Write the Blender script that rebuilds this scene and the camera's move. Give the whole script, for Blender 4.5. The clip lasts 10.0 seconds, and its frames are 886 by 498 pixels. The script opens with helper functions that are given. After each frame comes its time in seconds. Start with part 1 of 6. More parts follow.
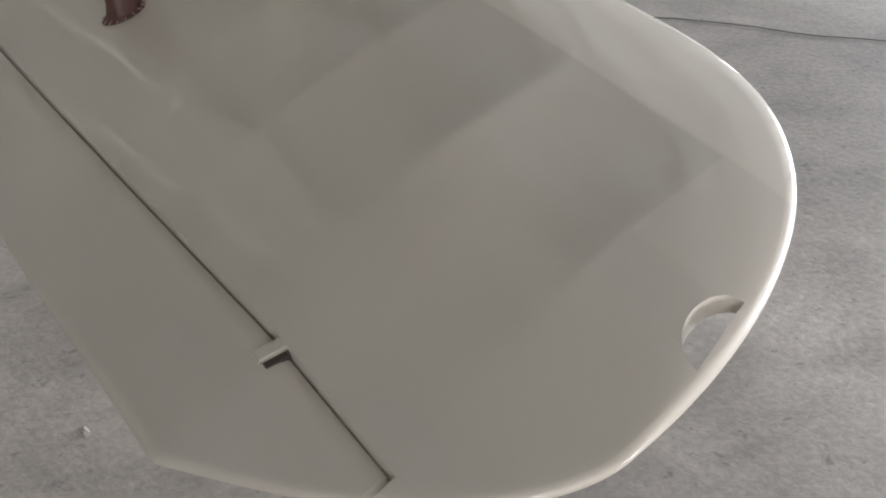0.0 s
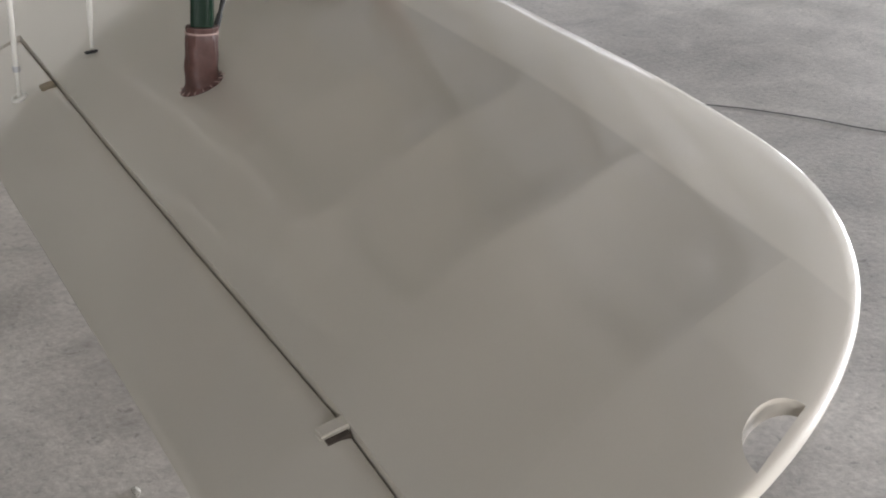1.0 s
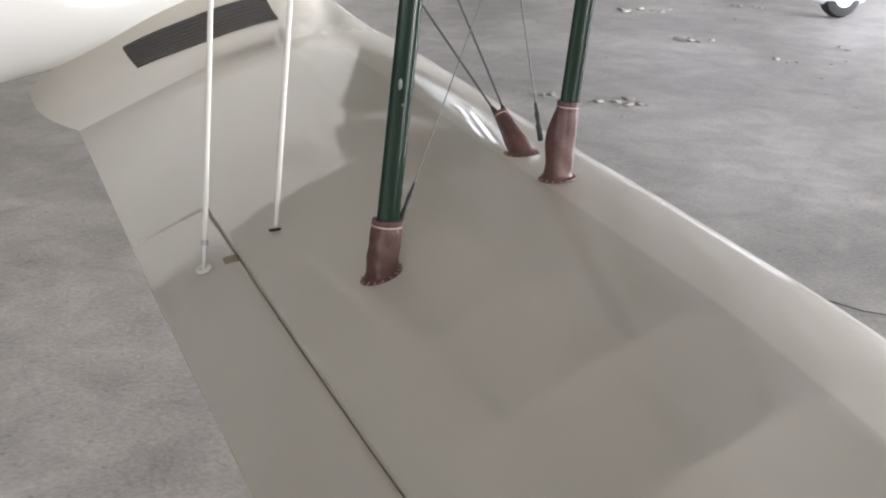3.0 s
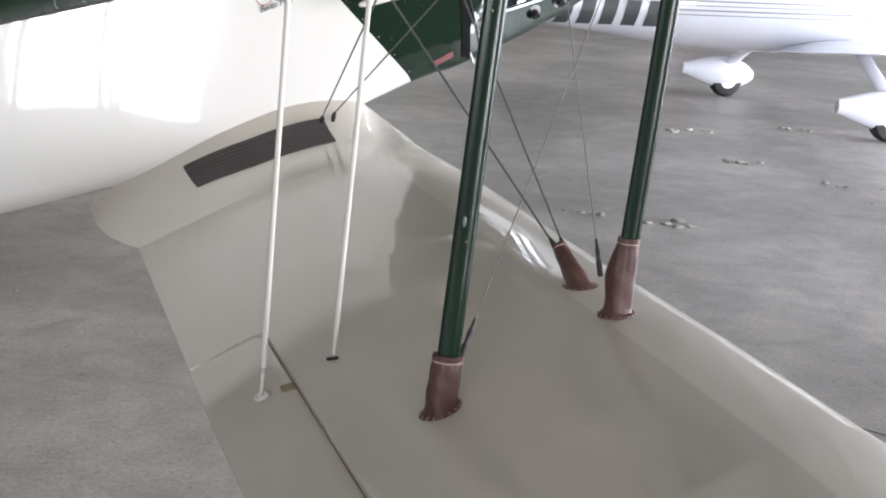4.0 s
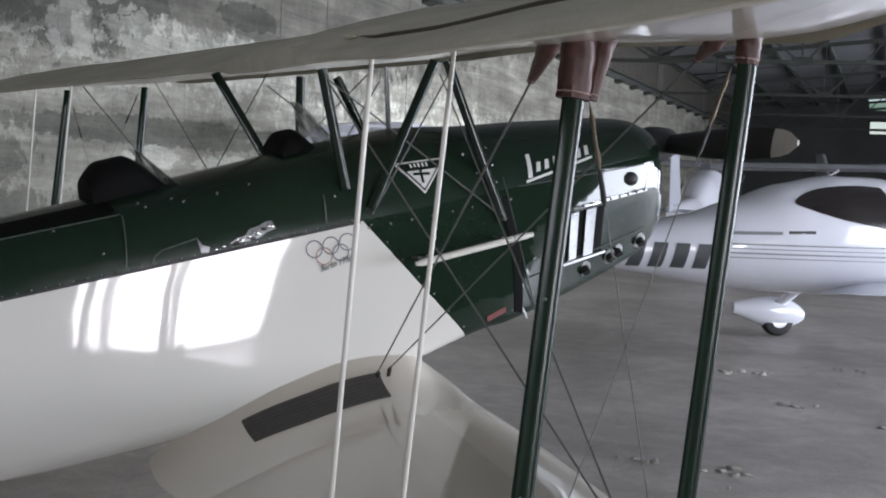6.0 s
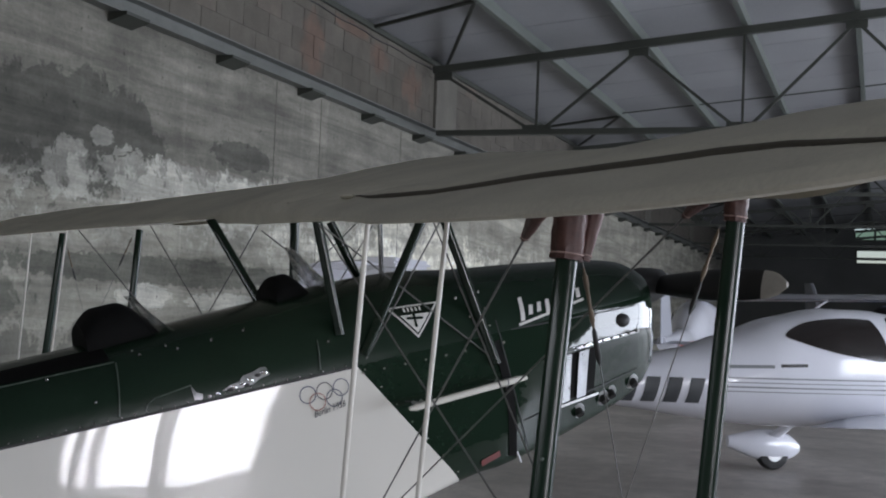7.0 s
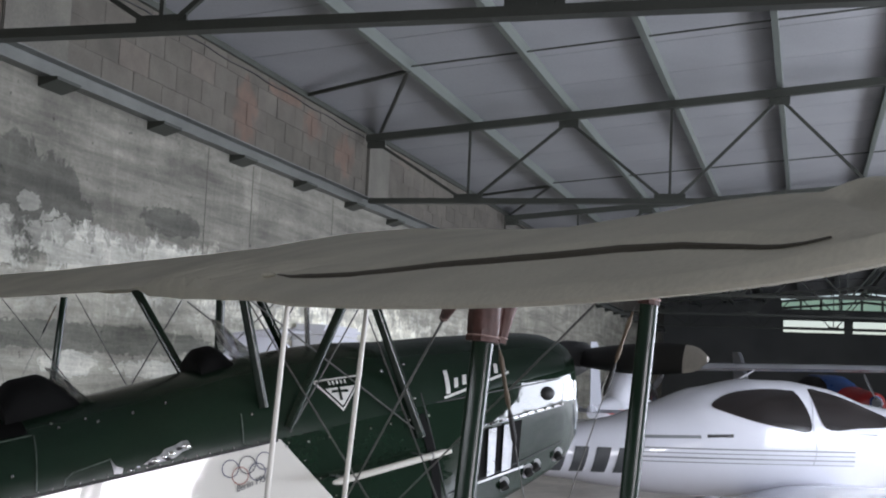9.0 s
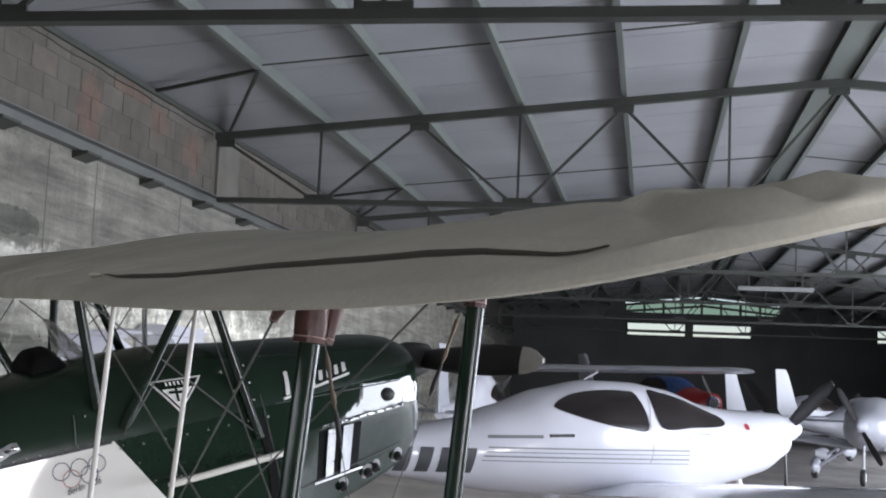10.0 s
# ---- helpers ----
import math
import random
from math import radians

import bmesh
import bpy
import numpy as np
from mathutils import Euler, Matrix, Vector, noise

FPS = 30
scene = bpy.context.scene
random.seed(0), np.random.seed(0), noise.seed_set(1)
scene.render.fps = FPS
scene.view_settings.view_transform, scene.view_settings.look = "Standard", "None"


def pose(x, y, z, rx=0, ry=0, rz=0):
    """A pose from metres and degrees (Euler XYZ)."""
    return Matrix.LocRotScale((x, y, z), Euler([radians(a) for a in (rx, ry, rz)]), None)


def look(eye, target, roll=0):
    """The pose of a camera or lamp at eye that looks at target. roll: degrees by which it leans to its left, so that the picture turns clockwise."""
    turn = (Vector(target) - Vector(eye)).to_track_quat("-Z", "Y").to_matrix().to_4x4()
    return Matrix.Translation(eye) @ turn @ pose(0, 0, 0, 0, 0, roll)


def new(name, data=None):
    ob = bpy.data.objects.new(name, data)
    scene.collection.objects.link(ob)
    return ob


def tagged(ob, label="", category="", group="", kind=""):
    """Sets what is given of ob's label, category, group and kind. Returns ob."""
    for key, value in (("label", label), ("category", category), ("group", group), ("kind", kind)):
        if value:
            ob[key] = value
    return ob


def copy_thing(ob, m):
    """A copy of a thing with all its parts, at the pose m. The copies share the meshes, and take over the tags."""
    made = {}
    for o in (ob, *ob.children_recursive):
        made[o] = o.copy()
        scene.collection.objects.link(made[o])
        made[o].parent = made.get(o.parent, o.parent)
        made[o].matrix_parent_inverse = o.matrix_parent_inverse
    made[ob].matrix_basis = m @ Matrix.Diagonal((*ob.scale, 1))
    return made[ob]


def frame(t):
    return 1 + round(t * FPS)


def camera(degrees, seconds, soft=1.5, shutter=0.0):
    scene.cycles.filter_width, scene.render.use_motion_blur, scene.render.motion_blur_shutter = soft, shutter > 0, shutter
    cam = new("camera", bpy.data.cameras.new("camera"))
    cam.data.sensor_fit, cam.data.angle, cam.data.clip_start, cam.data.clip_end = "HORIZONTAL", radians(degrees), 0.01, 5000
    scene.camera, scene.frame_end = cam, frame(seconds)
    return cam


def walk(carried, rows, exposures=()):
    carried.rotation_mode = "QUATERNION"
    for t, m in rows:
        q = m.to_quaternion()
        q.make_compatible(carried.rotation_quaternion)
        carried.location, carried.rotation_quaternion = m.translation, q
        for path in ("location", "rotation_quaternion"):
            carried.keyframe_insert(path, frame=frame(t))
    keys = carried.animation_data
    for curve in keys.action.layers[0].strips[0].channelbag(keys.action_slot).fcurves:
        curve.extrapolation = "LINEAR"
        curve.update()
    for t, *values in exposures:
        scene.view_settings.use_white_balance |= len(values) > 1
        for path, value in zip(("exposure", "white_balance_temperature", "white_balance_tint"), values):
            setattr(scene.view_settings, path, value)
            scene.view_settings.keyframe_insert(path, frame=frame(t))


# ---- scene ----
cam = camera(39.9, 10.0, soft=2.0)
PATH = [
    (0.0, (-1.539, -4.453, 1.384), (0.718, -1.810, -0.596), -1.78),
    (0.5, (-1.546, -4.449, 1.390), (0.680, -1.725, -0.515), -1.00),
    (1.0, (-1.561, -4.451, 1.410), (0.645, -1.626, -0.366), -0.11),
    (1.5, (-1.570, -4.447, 1.420), (0.552, -1.508, -0.270), 0.03),
    (2.0, (-1.580, -4.442, 1.433), (0.495, -1.394, -0.118), 0.70),
    (3.3, (-1.624, -4.383, 1.498), (0.323, -1.111, 0.272), 2.45),
    (3.5, (-1.626, -4.375, 1.503), (0.306, -1.069, 0.346), 2.56),
    (4.0, (-1.643, -4.375, 1.529), (0.249, -0.988, 0.554), 2.83),
    (4.5, (-1.658, -4.383, 1.554), (0.166, -0.912, 0.766), 2.74),
    (5.0, (-1.675, -4.394, 1.581), (0.094, -0.853, 1.010), 3.03),
    (5.2, (-1.683, -4.404, 1.590), (0.076, -0.845, 1.105), 3.06),
    (6.3, (-1.686, -4.428, 1.642), (0.090, -0.846, 1.510), 2.51),
    (6.5, (-1.689, -4.429, 1.654), (0.093, -0.848, 1.613), 2.47),
    (7.0, (-1.706, -4.443, 1.677), (0.073, -0.865, 1.864), 2.21),
    (7.5, (-1.720, -4.457, 1.694), (0.073, -0.897, 2.028), 2.32),
    (8.0, (-1.713, -4.458, 1.697), (0.075, -0.898, 2.055), 2.27),
    (8.5, (-1.706, -4.466, 1.703), (0.132, -0.934, 2.086), 2.63),
    (9.0, (-1.699, -4.484, 1.705), (0.257, -1.019, 2.115), 2.52),
    (9.5, (-1.686, -4.514, 1.705), (0.462, -1.167, 2.134), 2.43),
    (10.0, (-1.680, -4.539, 1.706), (0.677, -1.337, 2.141), 2.50),
]
walk(cam, [(t, look(eye, target, roll)) for t, eye, target, roll in PATH],
     exposures=[(0.0, 0.73, 6720, 14), (2.0, 0.92, 6720, 15), (3.5, 1.00, 6560, 16), (4.0, 0.80, 6480, 16), (5.0, 0.54, 6350, 17), (6.5, -0.36, 6280, 16), (7.0, -0.50, 6270, 16), (7.5, -0.36, 6270, 16), (10.0, 0.04, 6310, 17)])

# ---- hangar frame: a runs along the concrete wall, b towards it ----
YAW = 43.85
DA = Vector((math.cos(radians(YAW)), math.sin(radians(YAW)), 0))
DB = Vector((-DA.y, DA.x, 0))


def hg(a, b, z=0.0):
    return DA * a + DB * b + Vector((0, 0, z))


HANGAR = Matrix.Rotation(radians(YAW), 4, "Z")
B_WALL, B_RIDGE, B_FAR = 3.972, -4.402, -12.776
A_BACK, A_END = -18.0, 50.0
Z_EAVE, ROOF_SLOPE = 5.145, 0.094


def roof_z(b):
    return Z_EAVE + ROOF_SLOPE * (B_WALL - b if b >= B_RIDGE else b - B_FAR)


# ---- world and light ----
world = bpy.data.worlds.new("sky")
scene.world = world
world.use_nodes = True
wn = world.node_tree.nodes
sky = wn.new("ShaderNodeTexSky")
sky.sky_type, sky.sun_disc = "NISHITA", False
sky.sun_elevation, sky.sun_rotation = radians(42), radians(200)
world.node_tree.links.new(sky.outputs[0], wn["Background"].inputs[0])
wn["Background"].inputs[1].default_value = 0.12

sun = new("sun", bpy.data.lights.new("sun", "SUN"))
sun.data.energy, sun.data.angle, sun.data.color = 2.5, radians(0.6), (1, 0.95, 0.88)
sun.matrix_world = look((0, 0, 30), (0 - 8, -30 + 58, 0))


def window_light(name, a0, a1, b, z0, z1, watts, facing, colour=(0.86, 0.93, 1.0)):
    """Daylight that comes in through a door or window opening."""
    data = bpy.data.lights.new(name, "AREA")
    data.shape, data.size, data.size_y, data.energy, data.color = "RECTANGLE", abs(a1 - a0), z1 - z0, watts, colour
    ob = new(name, data)
    eye = hg((a0 + a1) / 2, b, (z0 + z1) / 2)
    ob.matrix_world = look(eye, eye + facing)
    return ob


window_light("door_daylight", -10.7, -6.6, B_FAR + 0.05, 0.1, 2.2, 600, DB, (0.97, 0.98, 1.0))
window_light("gate_daylight", 1.0, 18.5, B_FAR + 0.05, 0.1, 3.5, 2900, DB)
# unseen third opening, added to brighten the deep end of the hangar
window_light("far_fill_daylight", 24.0, 34.0, B_FAR + 0.05, 0.1, 3.5, 900, DB)

# unseen lamp behind the eye, added to brighten rear-facing cloth and floor
back = bpy.data.lights.new("added_back_light", "AREA")
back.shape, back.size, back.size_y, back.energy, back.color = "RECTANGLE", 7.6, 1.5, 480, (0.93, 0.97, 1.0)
new("added_back_light", back).matrix_world = look(hg(A_BACK + 0.05, -3.0, 3.7), hg(A_BACK + 1.05, -3.0, 3.7))

# ---- materials ----


def material(name, colour, rough=0.5, metal=0.0, vary=0.12, scale=6.0, fine=60.0, bump=0.0, coat=0.0, rough_vary=0.08, spec=0.5):
    """A painted, woven or cast surface: colour varied at two scales, fine relief, uneven gloss."""
    m = bpy.data.materials.new(name)
    m.use_nodes = True
    nt = m.node_tree
    n, l = nt.nodes, nt.links
    p = n["Principled BSDF"]
    co = n.new("ShaderNodeNewGeometry")
    big, small = n.new("ShaderNodeTexNoise"), n.new("ShaderNodeTexNoise")
    big.inputs["Scale"].default_value, small.inputs["Scale"].default_value = scale, fine
    big.inputs["Detail"].default_value, small.inputs["Detail"].default_value = 5, 3
    for t in (big, small):
        l.new(co.outputs["Position"], t.inputs["Vector"])
    mix = n.new("ShaderNodeMix")
    mix.data_type = "FLOAT"
    mix.inputs[0].default_value = 0.35
    l.new(big.outputs[0], mix.inputs[2])
    l.new(small.outputs[0], mix.inputs[3])
    ramp = n.new("ShaderNodeMapRange")
    ramp.inputs[1].default_value, ramp.inputs[2].default_value = 0.3, 0.7
    ramp.inputs[3].default_value, ramp.inputs[4].default_value = 1 - vary, 1 + vary
    l.new(mix.outputs[0], ramp.inputs[0])
    sc = n.new("ShaderNodeVectorMath")
    sc.operation = "SCALE"
    sc.inputs[0].default_value = colour
    l.new(ramp.outputs[0], sc.inputs["Scale"])
    l.new(sc.outputs[0], p.inputs["Base Color"])
    rr = n.new("ShaderNodeMapRange")
    rr.inputs[3].default_value, rr.inputs[4].default_value = max(0.02, rough - rough_vary), min(1, rough + rough_vary)
    l.new(big.outputs[0], rr.inputs[0])
    l.new(rr.outputs[0], p.inputs["Roughness"])
    p.inputs["Metallic"].default_value = metal
    p.inputs["Specular IOR Level"].default_value = spec
    p.inputs["Coat Weight"].default_value = coat
    p.inputs["Coat Roughness"].default_value = 0.06
    if bump:
        b = n.new("ShaderNodeBump")
        b.inputs["Strength"].default_value, b.inputs["Distance"].default_value = 0.6, bump
        l.new(small.outputs[0], b.inputs["Height"])
        l.new(b.outputs[0], p.inputs["Normal"])
    return m


M_CREAM = material("cream_dope", (0.612, 0.566, 0.49), 0.35, vary=0.04, scale=3, fine=400, coat=1.0, rough_vary=0.05)
M_GREEN = material("green_paint", (0.006, 0.016, 0.009), 0.16, vary=0.15, coat=0.0, rough_vary=0.06, spec=0.4)
M_STRUT = material("green_strut_paint", (0.008, 0.022, 0.013), 0.22, vary=0.15, coat=0.0, spec=0.3)
M_LEATHER = material("brown_leather", (0.088, 0.040, 0.033), 0.5, vary=0.35, scale=22, fine=120, bump=0.0015)
M_STEEL = material("steel_wire", (0.15, 0.15, 0.145), 0.5, metal=0.3, vary=0.15, scale=30)
M_BRASS = material("brass_turnbuckle", (0.15, 0.115, 0.08), 0.5, metal=0.4, vary=0.2)
M_ROD = material("white_rod_paint", (0.72, 0.70, 0.64), 0.35, vary=0.05)
M_BLACK = material("black_rubber", (0.02, 0.02, 0.02), 0.6, vary=0.3, bump=0.001)
M_PROP = material("black_propeller_paint", (0.012, 0.011, 0.011), 0.45, vary=0.3)
M_PROPTIP = material("bare_propeller_tip", (0.5, 0.47, 0.42), 0.4, vary=0.15)
M_CHROME = material("polished_metal", (0.75, 0.75, 0.76), 0.12, metal=1.0, vary=0.05)
M_VANE = material("bright_vane_metal", (0.42, 0.43, 0.44), 0.3, metal=0.9, vary=0.15, scale=20)
M_SILVER = material("dull_aluminium", (0.5, 0.5, 0.5), 0.4, metal=0.8, vary=0.1)
M_CANVAS = material("grey_canvas", (0.58, 0.555, 0.46), 0.65, vary=0.16, scale=4, fine=160, bump=0.0005, spec=0.25)
M_FOLDSHADE = material("canvas_fold_shade", (0.085, 0.077, 0.06), 0.9, vary=0.2)
M_WALK = material("black_walkway_rubber", (0.068, 0.062, 0.057), 0.7, vary=0.2)
M_WHITE = material("white_gelcoat", (0.75, 0.755, 0.81), 0.18, vary=0.02, coat=0.6, rough_vary=0.04)
M_GREYSTRIPE = material("grey_stripe", (0.22, 0.23, 0.24), 0.35, vary=0.08)
M_DARKLET = material("dark_grey_lettering", (0.07, 0.075, 0.08), 0.4, vary=0.1)
M_WHITELET = material("white_lettering", (0.78, 0.78, 0.75), 0.4, vary=0.05)
M_TAN = material("tan_tape", (0.26, 0.215, 0.15), 0.7, vary=0.2)
M_NOTCH = material("brown_notch", (0.06, 0.045, 0.035), 0.7, vary=0.3)
M_WORNEDGE = material("worn_green_edge", (0.075, 0.10, 0.08), 0.4, vary=0.4, scale=30)
M_WORN = material("worn_metal", (0.26, 0.27, 0.27), 0.35, metal=0.6, vary=0.5, scale=40)
M_HOOD = material("black_hood_leather", (0.004, 0.004, 0.004), 0.75, vary=0.3, spec=0.15)
M_STENCIL = material("dull_red_stencil", (0.15, 0.014, 0.011), 0.5, vary=0.35, scale=40)
M_RED = material("red_paint", (0.45, 0.03, 0.03), 0.3, vary=0.1)
M_BLUE = material("blue_paint", (0.04, 0.10, 0.30), 0.3, vary=0.1)
M_STEELGREEN = material("green_grey_steel", (0.038, 0.042, 0.034), 0.55, vary=0.25, scale=3)
M_PURLIN = material("pale_green_steel", (0.115, 0.13, 0.117), 0.5, vary=0.15, scale=2)
M_GALV = material("galvanised_steel", (0.16, 0.166, 0.155), 0.45, metal=0.5, vary=0.2, scale=4)


def glass(name, tint, rough=0.02, trans=1.0):
    m = bpy.data.materials.new(name)
    m.use_nodes = True
    p = m.node_tree.nodes["Principled BSDF"]
    p.inputs["Base Color"].default_value = (*tint, 1)
    p.inputs["Roughness"].default_value = rough
    p.inputs["Transmission Weight"].default_value = trans
    p.inputs["IOR"].default_value = 1.45
    return m


M_GLASS = glass("clear_acrylic", (0.85, 0.88, 0.88))
# opaque panes: the dim cabin behind the glass is put into their colour
M_DARKPANE = material("dark_opaque_canopy", (0.016, 0.012, 0.011), 0.2, vary=0.3, scale=2.5, fine=6, coat=0.0, rough_vary=0.0)


# ---- mesh helpers ----


def part(name, bm, mat, parent=None, label="", smooth=False, kind=""):
    """Links a bmesh as one mesh object, its coordinates in the world; under a thing or part if a parent is given."""
    bmesh.ops.recalc_face_normals(bm, faces=bm.faces[:])
    me = bpy.data.meshes.new(name)
    bm.to_mesh(me)
    bm.free()
    for m in mat if isinstance(mat, (list, tuple)) else [mat]:
        me.materials.append(m)
    if smooth:
        me.shade_smooth()
        me.set_sharp_from_angle(angle=radians(40))
    ob = new(name, me)
    if parent is not None:
        ob.parent = parent
        top = parent
        inv = parent.matrix_basis
        while top.parent is not None:
            inv = top.parent.matrix_basis @ top.matrix_parent_inverse @ inv
            top = top.parent
        ob.matrix_parent_inverse = inv.inverted()
    return tagged(ob, label, "", "", kind)


def thing(name, at, label, category, group="", kind=""):
    ob = new(name)
    ob.empty_display_size = 0.1
    ob.matrix_basis = Matrix.Translation(at)
    return tagged(ob, label, category, group, kind)


def ring_mesh(rings, cap=(True, True), bm=None, closed=True):
    """Skins rings of equal length."""
    bm = bm or bmesh.new()
    vs = [[bm.verts.new(p) for p in r] for r in rings]
    n = len(vs[0])
    for a, b in zip(vs, vs[1:]):
        for i in range(n if closed else n - 1):
            j = (i + 1) % n
            quad = [a[i], a[j], b[j], b[i]]
            if len({tuple(v.co) for v in quad}) >= 3:
                bm.faces.new(quad)
    if closed and cap[0]:
        bm.faces.new(vs[0][::-1])
    if closed and cap[1]:
        bm.faces.new(vs[-1])
    return bm


def tube(p0, p1, r, r1=None, n=10, bm=None):
    p0, p1 = Vector(p0), Vector(p1)
    ax = (p1 - p0).normalized()
    side = ax.orthogonal().normalized()
    up = ax.cross(side)
    r1 = r if r1 is None else r1
    ring = lambda c, q: [c + (side * math.cos(k * math.tau / n) + up * math.sin(k * math.tau / n)) * q for k in range(n)]
    return ring_mesh([ring(p0, r), ring(p1, r1)], bm=bm)


def bent_tube(points, r, n=8, bm=None):
    pts = [Vector(p) for p in points]
    rings = []
    for i, p in enumerate(pts):
        ax = (pts[min(i + 1, len(pts) - 1)] - pts[max(i - 1, 0)]).normalized()
        ref = Vector((0.31, 0.17, 0.93))
        side = ax.cross(ref).normalized()
        up = ax.cross(side)
        q = r[i] if isinstance(r, (list, tuple)) else r
        rings.append([p + (side * math.cos(k * math.tau / n) + up * math.sin(k * math.tau / n)) * q for k in range(n)])
    return ring_mesh(rings, bm=bm)


def streamline(p0, p1, chord, thick, fwd, n=14, bm=None, ends=1.0):
    """A strut of aerofoil section, its chord along fwd."""
    p0, p1 = Vector(p0), Vector(p1)
    ax = (p1 - p0).normalized()
    fwd = (Vector(fwd) - ax * Vector(fwd).dot(ax)).normalized()
    side = ax.cross(fwd)

    def ring(c, q):
        out = []
        for k in range(n):
            a = k * math.tau / n
            x = math.cos(a)
            t = math.sin(a) * (0.5 + 0.18 * x)
            out.append(c + fwd * (x * chord / 2 * q) + side * (t * thick * q))
        return out

    steps = [0, 0.06, 0.94, 1] if ends < 1 else [0, 1]
    return ring_mesh([ring(p0.lerp(p1, s), ends if s in (0, 1) and ends < 1 else 1) for s in steps], bm=bm)


def block(lo, hi, m=None, bm=None, bevel=0.0):
    """A box between two corners, set by the matrix m."""
    bm = bm or bmesh.new()
    m = m or Matrix()
    vs = [bm.verts.new(m @ Vector((x, y, z))) for x in (lo[0], hi[0]) for y in (lo[1], hi[1]) for z in (lo[2], hi[2])]
    fs = [bm.faces.new([vs[i] for i in f]) for f in ((0, 1, 3, 2), (4, 6, 7, 5), (0, 4, 5, 1), (2, 3, 7, 6), (0, 2, 6, 4), (1, 5, 7, 3))]
    if bevel:
        bmesh.ops.bevel(bm, geom=list({e for f in fs for e in f.edges}), offset=bevel, segments=2, affect="EDGES")
    return bm


def ball(c, r, bm=None, squash=(1, 1, 1), u=10, v=7):
    bm = bm or bmesh.new()
    bmesh.ops.create_uvsphere(bm, u_segments=u, v_segments=v, radius=r, matrix=Matrix.Translation(c) @ Matrix.Diagonal((*squash, 1)))
    return bm


def ribbon(points, normal, width, lift=0.0, bm=None):
    """A flat band along a line, on a surface with that normal."""
    bm = bm or bmesh.new()
    nv = Vector(normal).normalized()
    pts = [Vector(p) for p in points]
    rows = []
    for i, p in enumerate(pts):
        ax = (pts[min(i + 1, len(pts) - 1)] - pts[max(i - 1, 0)]).normalized()
        s = nv.cross(ax).normalized() * (width / 2)
        rows.append((bm.verts.new(p + s + nv * lift), bm.verts.new(p - s + nv * lift)))
    for a, b in zip(rows, rows[1:]):
        bm.faces.new((a[0], a[1], b[1], b[0]))
    return bm


# ---- setting: concrete, steel and panels ----


def concrete_floor_material():
    m = bpy.data.materials.new("stained_concrete_floor")
    m.use_nodes = True
    n, l = m.node_tree.nodes, m.node_tree.links
    p = n["Principled BSDF"]
    geo = n.new("ShaderNodeNewGeometry")

    def noise_tex(scale, detail=6, rough=0.6, dist=0.0):
        t = n.new("ShaderNodeTexNoise")
        t.inputs["Scale"].default_value, t.inputs["Detail"].default_value = scale, detail
        t.inputs["Roughness"].default_value, t.inputs["Distortion"].default_value = rough, dist
        l.new(geo.outputs["Position"], t.inputs["Vector"])
        return t

    stains, blotch, grain = noise_tex(0.55, 5, 0.6, 0.4), noise_tex(3.6, 8, 0.7, 0.6), noise_tex(55, 4)
    r1 = n.new("ShaderNodeValToRGB")
    r1.color_ramp.elements[0].position, r1.color_ramp.elements[1].position = 0.40, 0.62
    r1.color_ramp.elements[0].color, r1.color_ramp.elements[1].color = (0.405, 0.376, 0.345, 1), (0.575, 0.535, 0.492, 1)
    l.new(stains.outputs[0], r1.inputs[0])
    r2 = n.new("ShaderNodeMapRange")
    r2.inputs[1].default_value, r2.inputs[2].default_value, r2.inputs[3].default_value, r2.inputs[4].default_value = 0.35, 0.65, 0.78, 1.18
    l.new(blotch.outputs[0], r2.inputs[0])
    r3 = n.new("ShaderNodeMapRange")
    r3.inputs[1].default_value, r3.inputs[2].default_value, r3.inputs[3].default_value, r3.inputs[4].default_value = 0.3, 0.7, 0.84, 1.14
    l.new(grain.outputs[0], r3.inputs[0])
    pits = noise_tex(34, 4, 0.55, 0.5)
    r4 = n.new("ShaderNodeMapRange")
    r4.inputs[1].default_value, r4.inputs[2].default_value, r4.inputs[3].default_value, r4.inputs[4].default_value = 0.62, 0.70, 1.0, 0.68
    l.new(pits.outputs[0], r4.inputs[0])
    pre, mul = n.new("ShaderNodeMath"), n.new("ShaderNodeMath")
    pre.operation = mul.operation = "MULTIPLY"
    l.new(r2.outputs[0], pre.inputs[0])
    l.new(r4.outputs[0], pre.inputs[1])
    l.new(pre.outputs[0], mul.inputs[0])
    l.new(r3.outputs[0], mul.inputs[1])
    sc = n.new("ShaderNodeVectorMath")
    sc.operation = "SCALE"
    l.new(r1.outputs[0], sc.inputs[0])
    l.new(mul.outputs[0], sc.inputs["Scale"])
    l.new(sc.outputs[0], p.inputs["Base Color"])
    rr = n.new("ShaderNodeMapRange")
    rr.inputs[3].default_value, rr.inputs[4].default_value = 0.3, 0.6
    l.new(blotch.outputs[0], rr.inputs[0])
    l.new(rr.outputs[0], p.inputs["Roughness"])
    b = n.new("ShaderNodeBump")
    b.inputs["Strength"].default_value, b.inputs["Distance"].default_value = 0.35, 0.004
    l.new(grain.outputs[0], b.inputs["Height"])
    l.new(b.outputs[0], p.inputs["Normal"])
    return m


